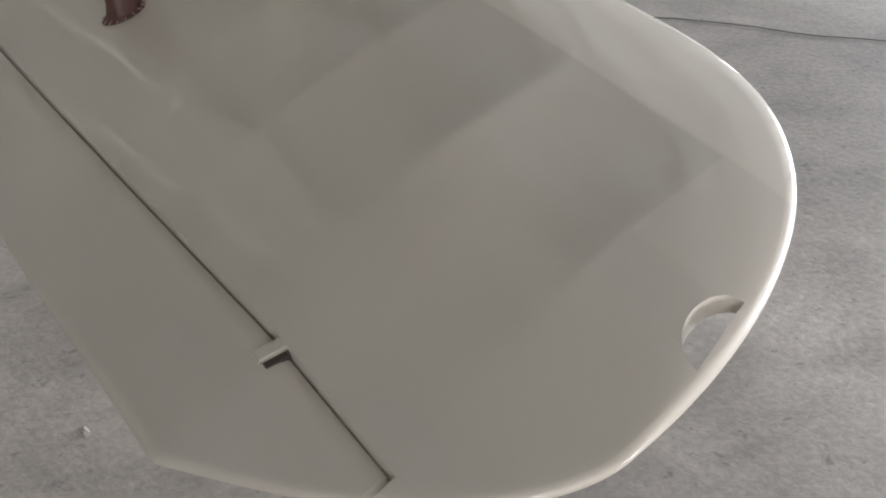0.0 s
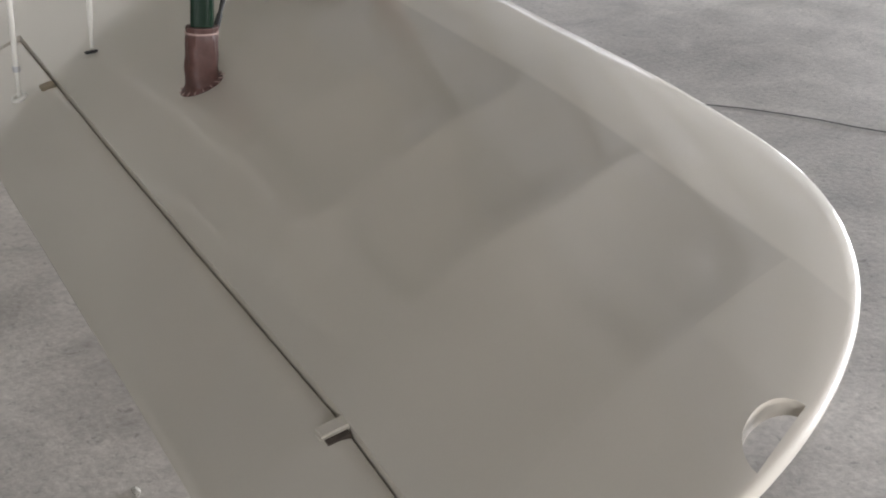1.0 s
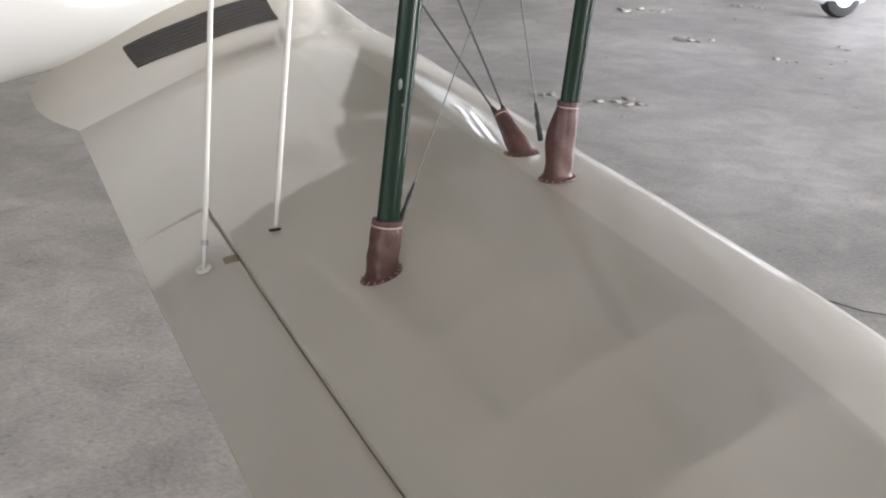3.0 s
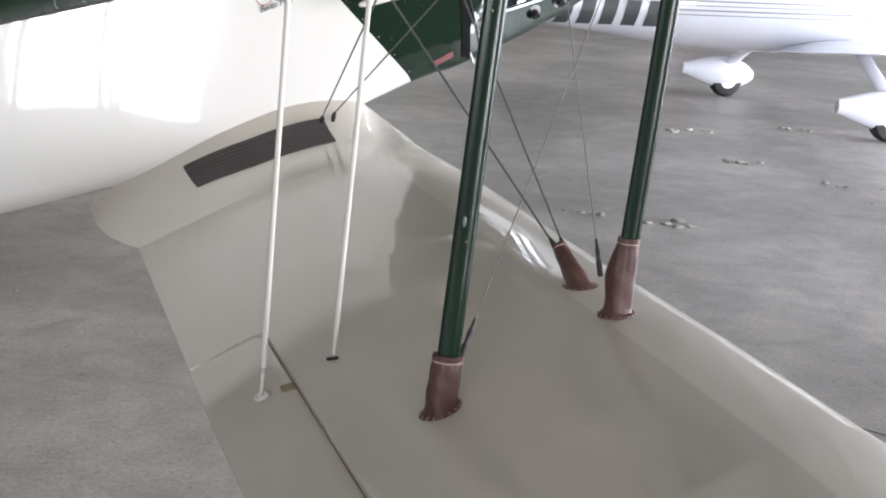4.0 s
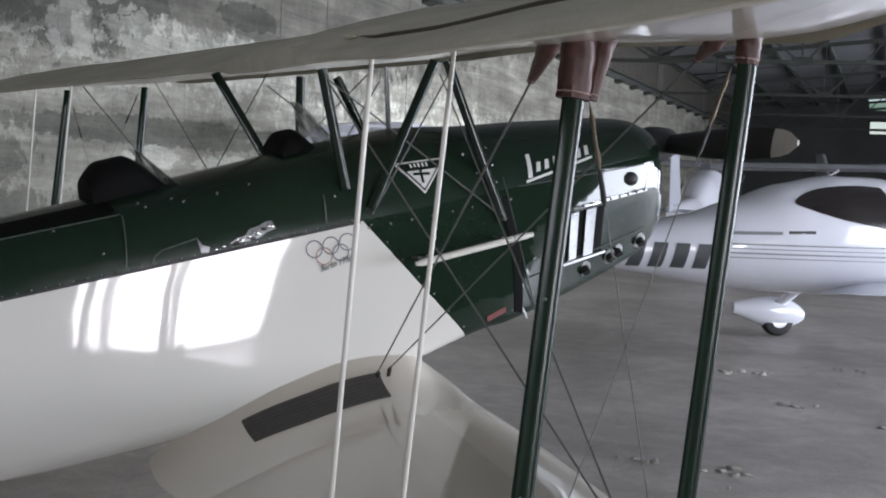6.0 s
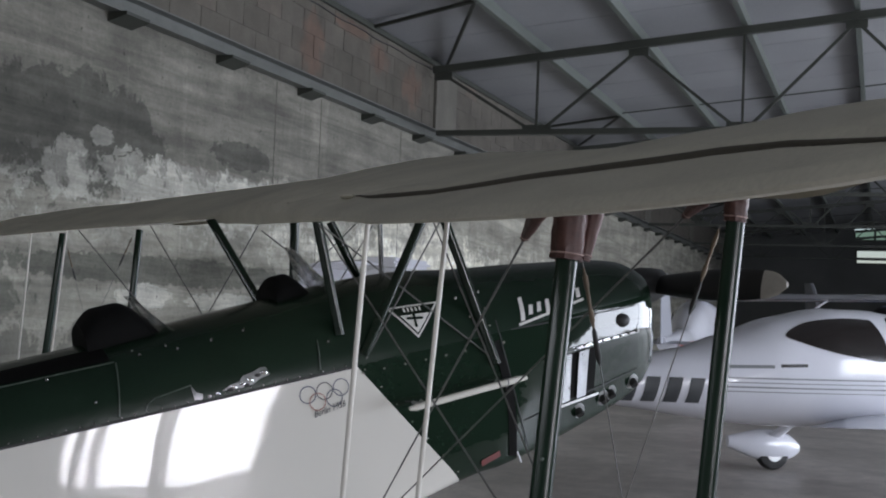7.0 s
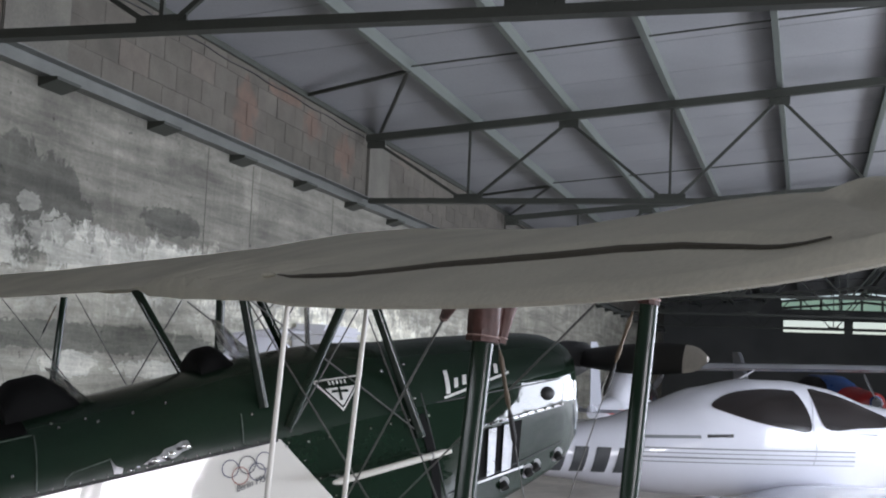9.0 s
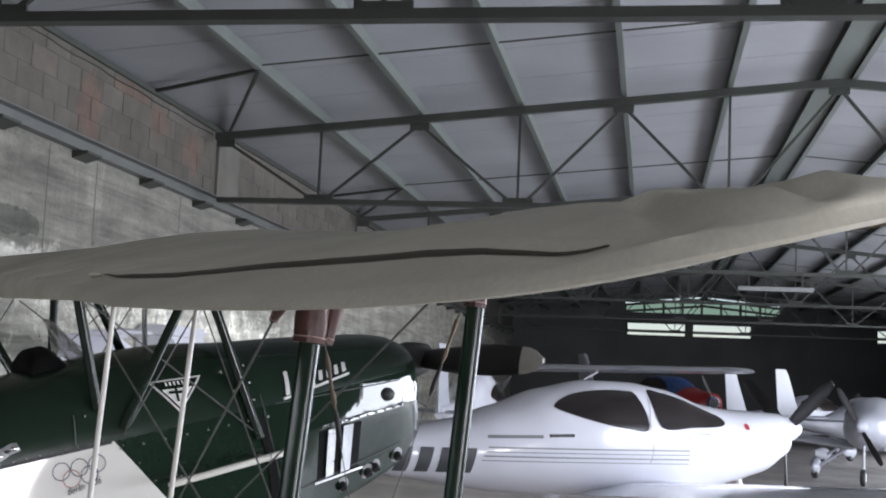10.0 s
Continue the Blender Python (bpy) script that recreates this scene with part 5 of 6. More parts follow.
def skin_patch(poly, out, n=10, bm=None):
    """A sheet over a closed outline of (u, w), following the skin."""
    bm = bm or bmesh.new()
    cu, cw = sum(p[0] for p in poly) / len(poly), sum(p[1] for p in poly) / len(poly)
    fine = []
    for (a, b), (c, d) in zip(poly, poly[1:] + poly[:1]):
        for k in range(6):
            fine.append((a + (c - a) * k / 6, b + (d - b) * k / 6))
    rings = []
    for k in range(1, n + 1):
        t = k / n
        rings.append([bm.verts.new(skin(cu + (u - cu) * t, cw + (w - cw) * t, out)) for u, w in fine])
    bm.faces.new(rings[0])
    for a, b in zip(rings, rings[1:]):
        for i in range(len(a)):
            j = (i + 1) % len(a)
            bm.faces.new((a[i], a[j], b[j], b[i]))
    return bm


# badge: a triangle in white line with a dark field and plain marks
tri = [(0.172, 0.176), (0.386, 0.163), (0.263, 0.048)]
badge = part("badge", skin_patch(tri, 0.003), M_WHITELET, fuselage, "white triangular badge with dark marks")
inset = lambda k: [(0.272 + (u - 0.272) * k, 0.131 + (w - 0.131) * k) for u, w in tri]
part("badge_field", skin_patch(inset(0.86), 0.006), M_GREEN, badge, "dark green badge field")
part("badge_pane", skin_patch([(0.214, 0.140), (0.335, 0.132), (0.264, 0.068)], 0.009), M_WHITELET, badge, "white badge centre")
bm = bmesh.new()
ribbon([skin(0.268, 0.138, 0.012), skin(0.264, 0.090, 0.012)], (0, -1, 0.2), 0.010, 0, bm)
ribbon([skin(0.235, 0.127, 0.012), skin(0.30, 0.118, 0.012)], (0, -1, 0.2), 0.010, 0, bm)
part("badge_mark", bm, M_GREEN, badge, "plain dark marks")
bm = bmesh.new()
for k in range(5):
    u = 0.238 + 0.016 * k
    ribbon([skin(u, 0.164 - 0.0012 * k, 0.009), skin(u, 0.150 - 0.0012 * k, 0.009)], (0, -1, 0.2), 0.008, 0, bm)
part("badge_bars", bm, M_WHITELET, badge, "plain white bars")

# name mark on the cowl: bars in place of script, with its underline
mark = part("name_underline", ribbon([skin(u, 0.010 + 0.12 * (u - 0.70), 0.004) for u in steps(0.70, 1.03, 0.03)], (0, -1, 0.1), 0.010), M_WHITELET, fuselage, "white painted underline")
for k in range(8):
    u = 0.712 + 0.041 * k
    w0 = 0.036 + 0.0035 * k
    tall = 0.075 if k == 0 else 0.036
    low = 0.014 if k in (0, 3) else 0.0
    ob = part("name_bar", skin_patch([(u, w0 - low), (u + 0.020, w0 - low), (u + 0.026 + tall * 0.1, w0 + tall), (u + 0.008 + tall * 0.1, w0 + tall)], 0.004, 2), M_WHITELET, fuselage, "plain white bar of a painted name")

# five rings and the lettering below them
M_RINGBLUE = material("faded_blue_line", (0.10, 0.11, 0.16), 0.5, vary=0.1)
M_RINGRED = material("faded_red_line", (0.42, 0.22, 0.18), 0.5, vary=0.1)
for k, (du, dw, mat) in enumerate(((0, 0, M_RINGBLUE), (0.064, 0, M_DARKLET), (0.128, 0, M_RINGBLUE), (0.032, -0.032, M_RINGRED), (0.096, -0.032, M_RINGBLUE))):
    cu, cw = -0.202 + du, -0.062 + dw
    pts = [skin(cu + 0.030 * math.cos(a), cw + 0.030 * math.sin(a), 0.003) for a in (j * math.tau / 28 for j in range(29))]
    part("emblem_ring", ribbon(pts, (0, -1, 0.05), 0.0036, 0.001), mat, fuselage, "thin painted ring of an emblem")
curve = bpy.data.curves.new("lettering", "FONT")
curve.body, curve.size, curve.shear, curve.extrude, curve.align_x = "Berlin 1936", 0.044, 0.25, 0.0006, "LEFT"
tmp = new("lettering_source", curve)
me = bpy.data.meshes.new_from_object(tmp.evaluated_get(bpy.context.evaluated_depsgraph_get()))
bpy.data.objects.remove(tmp)
bm = bmesh.new()
bm.from_mesh(me)
wide = max(v.co.x for v in bm.verts)
for v in bm.verts:
    v.co = skin(-0.193 + v.co.x * 0.125 / wide, -0.147 + 0.12 * v.co.x * 0.125 / wide + v.co.y * 0.75, 0.004) + Vector((0, -v.co.z, 0))
part("lettering", bm, M_DARKLET, fuselage, "dark lettering Berlin 1936")

# cowl: side slots, cheek plate of bright metal, intake ball, seams and red stencil
for u0, u1 in ((0.845, 0.880), (0.924, 0.958), (1.014, 1.06)):
    part("cowl_slot", skin_patch([(u0, -0.152), (u1, -0.153), (u1 - 0.025, -0.338), (u0 - 0.028, -0.342)], 0.003, 3), M_HOOD, fuselage, "dark cooling slot in the cowl")
for u0, u1 in ((0.882, 0.922), (0.961, 1.011)):
    part("slot_vane", skin_patch([(u0, -0.152), (u1, -0.153), (u1 - 0.028, -0.338), (u0 - 0.028, -0.340)], 0.012, 3), M_VANE, fuselage, "bright bowed metal vane between the slots", smooth=True)
part("slot_lip", ribbon([skin(u, -0.352 + 0.02 * (u - 0.84), 0.006) for u in steps(0.80, 1.06, 0.05)], (0, -1, -0.2), 0.010, 0.002), M_SILVER, fuselage, "bright lip under the cooling slots")
part("cowl_hinge_strip", skin_patch([(0.86, -0.129), (1.30, -0.133), (1.30, -0.142), (0.86, -0.139)], 0.005, 3), M_CHROME, fuselage, "bright hinge strip on the cowl")
for k in range(9):
    part("hinge_knuckle", ball(skin(0.90 + 0.048 * k, -0.134, 0.006), 0.0055, u=8, v=5), M_STEELGREEN, fuselage)
part("air_scoop", ball(skin(1.213, -0.075, -0.004), 0.03, squash=(1.35, 0.8, 1)), M_BLACK, fuselage, "small dark rounded air scoop", smooth=True)
part("stencil", skin_patch([(0.435, -0.462), (0.525, -0.444), (0.525, -0.466), (0.435, -0.484)], 0.003, 3), M_STENCIL, fuselage, "small red stencilled marking")
part("drain_pipe", tube(skin(0.605, -0.46, -0.01), skin(0.615, -0.515, 0.0), 0.006), M_SILVER, fuselage, "short drain pipe under the cowl")
for u0, w0, u1, w1 in ((0.60, 0.05, 0.66, -0.48), (0.66, 0.0, 1.3, -0.03), (0.66, -0.36, 1.3, -0.30)):
    pts = [skin(u0 + (u1 - u0) * k / 8, w0 + (w1 - w0) * k / 8, 0.001) for k in range(9)]
    part("panel_seam", ribbon(pts, (0, -1, 0.1), 0.005, 0.003), M_BLACK, fuselage, "dark panel seam")
for line in (((-0.82, 0.181), (-0.857, 0.012)), ((-1.40, 0.176), (-0.825, 0.184)), ((-0.123, 0.117), (-0.139, 0.015)), ((-0.769, 0.008), (-0.76, 0.03), (-0.731, 0.046), (-0.602, 0.062))):
    pts = []
    for (u0, w0), (u1, w1) in zip(line, line[1:]):
        pts += [skin(u0 + (u1 - u0) * k / 6, w0 + (w1 - w0) * k / 6, 0.002) for k in range(7)]
    part("panel_edge", bent_tube([p for i, p in enumerate(pts) if i == 0 or (p - pts[i - 1]).length > 1e-5], 0.0024, 5), M_WORNEDGE, fuselage, "worn pale green panel edge")
part("cockpit_rim", skin_patch([(-1.40, 0.182), (-0.835, 0.190), (-0.835, 0.232), (-1.40, 0.214)], 0.002, 4), M_HOOD, fuselage, "black rim of the rear cockpit")
part("cowl_strap", ribbon([skin(0.58 + 0.03 * math.sin(k * 0.35), -0.03 - 0.05 * k, 0.003) for k in range(10)], (0, -1, 0.1), 0.035, 0.003), M_HOOD, fuselage, "black gap behind the engine cowl")
# latch and cover plate with worn edges by the front cockpit
part("latch_plate", skin_patch([(-0.50, 0.020), (-0.47, 0.034), (-0.44, 0.036), (-0.42, 0.056), (-0.385, 0.060), (-0.355, 0.070), (-0.335, 0.068), (-0.325, 0.040), (-0.36, 0.034), (-0.39, 0.020), (-0.43, 0.016)], 0.005, 3), M_WORN, fuselage, "torn bright metal latch plate")
part("latch_fin", skin_patch([(-0.606, 0.062), (-0.592, 0.036), (-0.570, 0.024), (-0.575, 0.008), (-0.602, 0.010)], 0.006, 2), M_WORN, fuselage, "bright bent corner of the cockpit door")
for u, w0, r in ((-0.46, 0.024, 0.010), (-0.43, 0.03, 0.009), (-0.40, 0.036, 0.010), (-0.345, 0.050, 0.011), (-0.55, 0.012, 0.006), (-0.52, 0.016, 0.006)):
    part("latch_stud", ball(skin(u, w0, 0.006), r, squash=(1.2, 0.6, 0.8)), M_CHROME, fuselage, "bright latch stud", smooth=True)
for u, w0 in ((-0.475, 0.018), (-0.415, 0.022), (-0.37, 0.046)):
    part("latch_gap", ball(skin(u, w0, 0.006), 0.009, squash=(1.3, 0.6, 0.7)), M_BLACK, fuselage)

# ---- other aircraft ----


class Plane:
    """Axes of a parked aircraft: ahead, left, up."""

    def __init__(self, at, heading, size=1.0):
        self.o, self.k = Vector(at), size
        self.f = Vector((math.cos(radians(heading)), math.sin(radians(heading)), 0))
        self.l = Vector((-self.f.y, self.f.x, 0))

    def __call__(self, f, l, z):
        return self.o + (self.f * f + self.l * l + Vector((0, 0, z))) * self.k


def column(stations, f, k):
    for a, b in zip(stations, stations[1:]):
        lo, hi = min(a[0], b[0]), max(a[0], b[0])
        if lo <= f <= hi:
            t = (f - a[0]) / (b[0] - a[0])
            t = t * t * (3 - 2 * t) * 0.35 + t * 0.65
            return a[k] + (b[k] - a[k]) * t
    return stations[0][k] if abs(f - stations[0][0]) < abs(f - stations[-1][0]) else stations[-1][k]


def body_point(pl, st, f, ang, power=2.3):
    top, bot, hw = (column(st, f, k) for k in (1, 2, 3))
    zc, hz = (top + bot) / 2, (top - bot) / 2
    c, s = math.cos(ang), math.sin(ang)
    return pl(f, -hw * abs(c) ** (2 / power) * (1 if c > 0 else -1), zc + hz * abs(s) ** (2 / power) * (1 if s > 0 else -1))


def body_side(pl, st, f, z, out=0.004, side=-1, power=2.3):
    top, bot, hw = (column(st, f, k) for k in (1, 2, 3))
    zc, hz = (top + bot) / 2, (top - bot) / 2
    q = min(1, abs((z - zc) / hz))
    return pl(f, side * (hw * (1 - q**power) ** (1 / power) + out), z)


def body_patch(pl, st, outline, out, side=-1, n=7, straight=False):
    bm = bmesh.new()
    cf, cz = sum(p[0] for p in outline) / len(outline), sum(p[1] for p in outline) / len(outline)
    fine = []
    m = len(outline)
    for i in range(m):
        p0, p1, p2, p3 = (outline[(i + d) % m] for d in (-1, 0, 1, 2))
        for k in range(5):
            t = k / 5
            if straight:
                fine.append((p1[0] + (p2[0] - p1[0]) * t, p1[1] + (p2[1] - p1[1]) * t))
                continue
            fine.append(tuple(0.5 * (2 * b + (c - a) * t + (2 * a - 5 * b + 4 * c - d) * t * t + (3 * b - a - 3 * c + d) * t**3) for a, b, c, d in zip(p0, p1, p2, p3)))
    rings = [[bm.verts.new(body_side(pl, st, cf + (f - cf) * k / n, cz + (z - cz) * k / n, out, side)) for f, z in fine] for k in range(1, n + 1)]
    bm.faces.new(rings[0])
    for a, b in zip(rings, rings[1:]):
        for i in range(len(a)):
            j = (i + 1) % len(a)
            bm.faces.new((a[i], a[j], b[j], b[i]))
    return bm


def plane_wing(pl, root, tip, l0, l1, thick, side, n=12):
    """A tapered wing: root and tip are (leading f, trailing f, z)."""
    rings = []
    for t in (0, 0.2, 0.4, 0.6, 0.8, 0.93, 0.98, 1.0):
        le, te, z = (a + (b - a) * t for a, b in zip(root, tip))
        sh = 1.0 if t < 0.95 else (0.9 if t < 0.99 else 0.55)
        mid = (le + te) / 2 - 0.05
        le, te = mid + (le - mid) * sh, mid + (te - mid) * sh
        ch = le - te
        row = []
        for k in range(n):
            c = 0.5 - 0.5 * math.cos(math.pi * k / (n - 1))
            row.append(pl(le - c * ch, side * (l0 + (l1 - l0) * t), z + section(c)[0] * ch * thick))
        for k in range(n - 2, 0, -1):
            c = 0.5 - 0.5 * math.cos(math.pi * k / (n - 1))
            row.append(pl(le - c * ch, side * (l0 + (l1 - l0) * t), z + section(c)[1] * ch * thick))
        rings.append(row)
    return ring_mesh(rings)


def plane_fin(pl, base_f, top_f, z0, z1, thick):
    """A swept fin: (leading, trailing) at foot and top."""
    rings = []
    for t in (0, 0.5, 0.9, 1.0):
        le = base_f[0] + (top_f[0] - base_f[0]) * t
        te = base_f[1] + (top_f[1] - base_f[1]) * t
        if t == 1.0:
            le -= 0.06
        z = z0 + (z1 - z0) * t
        rings.append([pl(le, 0, z), pl(le - 0.06, thick, z), pl((le + te) / 2, thick * 0.9, z), pl(te, 0.006, z), pl(te, -0.006, z), pl((le + te) / 2, -thick * 0.9, z), pl(le - 0.06, -thick, z)])
    return ring_mesh(rings)


def wheel(pl, f, l, r, width, parent, fairing=None):
    c = pl(f, l, r)
    ax = pl.l
    up, fw = Vector((0, 0, 1)), pl.f
    rings = []
    for d, q in ((-0.5, 0.62), (-0.42, 0.9), (-0.2, 1), (0.2, 1), (0.42, 0.9), (0.5, 0.62)):
        rings.append([c + ax * (d * width * pl.k) + (fw * math.cos(a) + up * math.sin(a)) * (r * q * pl.k) for a in (k * math.tau / 20 for k in range(20))])
    ty = part("tyre", ring_mesh(rings), M_BLACK, parent, "black rubber tyre", smooth=True)
    part("hub", tube(c - ax * 0.52 * width * pl.k, c + ax * 0.52 * width * pl.k, r * 0.5 * pl.k, n=14), M_SILVER, ty)
    if fairing:
        rings = []
        for t in steps(0, 1, 0.083):
            ff = f + 0.32 - 0.86 * t
            h = 0.165 * max(0.0, math.sin(math.pi * (0.04 + 0.93 * (1 - t) ** 1.35))) ** 0.6 + 0.015
            zz = r + 0.05 + 0.07 * t
            lowest = max(0.075, zz - h)
            rings.append([pl(ff, l + math.cos(a) * (0.105 * (h / 0.18)), max(lowest, zz + math.sin(a) * h)) for a in (k * math.tau / 16 for k in range(16))])
        part("wheel_fairing", ring_mesh(rings), fairing, parent, "white teardrop wheel fairing", smooth=True)


def blades(pl, hub, angles, length, parent, mat=M_PROP):
    for a in angles:
        a = radians(a)
        d = pl.l * -math.cos(a) + Vector((0, 0, math.sin(a)))
        sd = pl.f.cross(d)
        rings = []
        for t in (0.08, 0.2, 0.4, 0.65, 0.85, 0.97, 1.0):
            ch = 0.09 + 0.06 * math.sin(math.pi * min(1, t * 0.9)) if t < 0.95 else (0.09 if t < 0.99 else 0.04)
            tw = radians(50 - 34 * t)
            u1, u2 = sd * math.cos(tw) + pl.f * math.sin(tw), pl.f * math.cos(tw) - sd * math.sin(tw)
            rings.append([hub + d * (length * t) + u1 * (math.cos(q) * ch / 2) + u2 * (math.sin(q) * 0.012) for q in (k * math.tau / 10 for k in range(10))])
        part("propeller_blade", ring_mesh(rings), mat, parent, "dark propeller blade", smooth=True)


# the white low-wing four-seater
da = Plane((7.38, 4.65, 0), -14)
DST = [(2.13, 1.50, 1.20, 0.16), (2.05, 1.53, 1.05, 0.30), (1.7, 1.545, 0.87, 0.45), (1.3, 1.555, 0.77, 0.53), (0.95, 1.60, 0.70, 0.57), (0.5, 1.745, 0.66, 0.58),
       (0.1, 1.80, 0.64, 0.585), (-0.4, 1.80, 0.63, 0.575), (-0.9, 1.695, 0.635, 0.545), (-1.4, 1.51, 0.66, 0.475), (-1.8, 1.375, 0.71, 0.40), (-2.3, 1.27, 0.78, 0.31),
       (-3.0, 1.25, 0.87, 0.235), (-4.2, 1.20, 0.96, 0.16), (-5.3, 1.20, 1.04, 0.08)]
four = thing("four_seat_airplane", (7.38, 4.65, 0), "glossy white low-wing touring airplane with grey stripes, parked", "airplane")
fb = part("fuselage", ring_mesh([[body_point(da, DST, f, k * math.tau / 36) for k in range(36)] for f in steps(-5.3, 2.13, 0.1)]), M_WHITE, four, "glossy white moulded fuselage", smooth=True)
hub = da(2.13, 0, 1.36)
part("spinner", ring_mesh([[hub + da.f * d + da.l * (math.cos(a) * r) + Vector((0, 0, math.sin(a) * r)) for a in (k * math.tau / 18 for k in range(18))]
                           for d, r in ((0, 0.15), (0.08, 0.14), (0.16, 0.11), (0.22, 0.07), (0.26, 0.02))]), M_WHITE, four, "white pointed spinner", smooth=True)
blades(da, hub + da.f * 0.06, (35, 145, 270), 0.92, four)
for sd in (-1, 1):
    part("rear_window", body_patch(da, DST, [(-0.93, 1.53), (-0.72, 1.645), (-0.42, 1.70), (-0.1, 1.705), (0.0, 1.66), (0.06, 1.33), (-0.2, 1.335), (-0.5, 1.385), (-0.78, 1.46)], 0.006, sd), M_DARKPANE, fb, "opaque dark teardrop cabin window", smooth=True)
    part("front_window", body_patch(da, DST, [(0.15, 1.70), (0.35, 1.70), (0.6, 1.63), (0.85, 1.54), (1.02, 1.46), (0.98, 1.385), (0.6, 1.36), (0.22, 1.355)], 0.006, sd), M_DARKPANE, fb, "opaque dark canopy side window", smooth=True)
    part("wing", plane_wing(da, (0.85, -0.62, 0.66), (0.45, -0.42, 1.10), 0.35, 5.6, 1.1, sd), M_WHITE, four, "long white wing", smooth=True)
    part("gear_leg", streamline(da(0.05, sd * 0.9, 0.72), da(0.0, sd * 1.5, 0.38), 0.16, 0.06, da.f), M_WHITE, four, "white gear leg", smooth=True)
    wheel(da, 0.0, sd * 1.55, 0.19, 0.15, four, M_WHITE)
part("nose_leg", tube(da(1.55, 0, 0.85), da(1.72, 0, 0.33), 0.035), M_WHITE, four, "white nose leg")
wheel(da, 1.72, 0, 0.17, 0.12, four, M_WHITE)
part("fin", plane_fin(da, (-4.3, -5.35), (-5.0, -5.6), 1.12, 1.98, 0.05), M_WHITE, four, "white vertical fin", smooth=True)
for sd in (-1, 1):
    part("tailplane", plane_wing(da, (-4.85, -5.55, 1.98), (-5.0, -5.5, 1.98), 0.0, 1.65, 0.7, sd, 8), M_WHITE, four, "white tailplane on top of the fin", smooth=True)
# roof line between the windows, stripes and plain bars for the writing
for k in range(4):
    z = 1.125 - 0.042 * k
    bm = bmesh.new()
    pts = [body_side(da, DST, f, z + 0.016 * f * 0.4 - 0.012 * k * (f + 1.6) * 0.1, 0.004) for f in steps(-1.62 - 0.02 * k, 0.55, 0.12)]
    ribbon(pts, -da.l, 0.014 if k % 2 == 0 else 0.009, 0.001, bm)
    part("side_stripe", bm, M_GREYSTRIPE, fb, "thin grey side stripe")
for k in range(5):
    f0 = -2.72 + 0.205 * k
    z0, z1, lean = 0.865, 1.10, 0.045
    part("registration_bar", body_patch(da, DST, [(f0, z0), (f0 + 0.13, z0), (f0 + 0.13 + lean, z1), (f0 + lean, z1)], 0.005, straight=True), M_DARKLET, fb, "plain dark bar in place of a registration letter")
part("type_bar", body_patch(da, DST, [(-1.62, 1.20), (-1.08, 1.215), (-1.08, 1.245), (-1.62, 1.23)], 0.004, straight=True), M_GREYSTRIPE, fb, "thin grey bar in place of a type name")
part("type_bar", body_patch(da, DST, [(-1.02, 1.225), (-0.76, 1.235), (-0.76, 1.265), (-1.02, 1.255)], 0.004, straight=True), M_CHROME, fb, "bright bar in place of a type name")
part("red_mark", body_patch(da, DST, [(1.30, 1.36), (1.35, 1.36), (1.35, 1.41), (1.30, 1.41)], 0.004), M_RED, fb, "small red mark on the cowl")
part("cowl_line", ribbon([body_side(da, DST, f, 1.30, 0.003) for f in steps(0.15, 0.8, 0.1)], -da.l, 0.008, 0.001), M_GREYSTRIPE, fb)
part("door_line", ribbon([body_side(da, DST, 0.1 + 0.02 * math.sin(k), 1.0 + 0.08 * k, 0.003) for k in range(9)], -da.l, 0.007, 0.001), M_GREYSTRIPE, fb)


# white with the dimness of the deep hangar put into its colour
M_SHADEWHITE = material("shaded_white_paint", (0.40, 0.41, 0.45), 0.35, vary=0.06, scale=2)


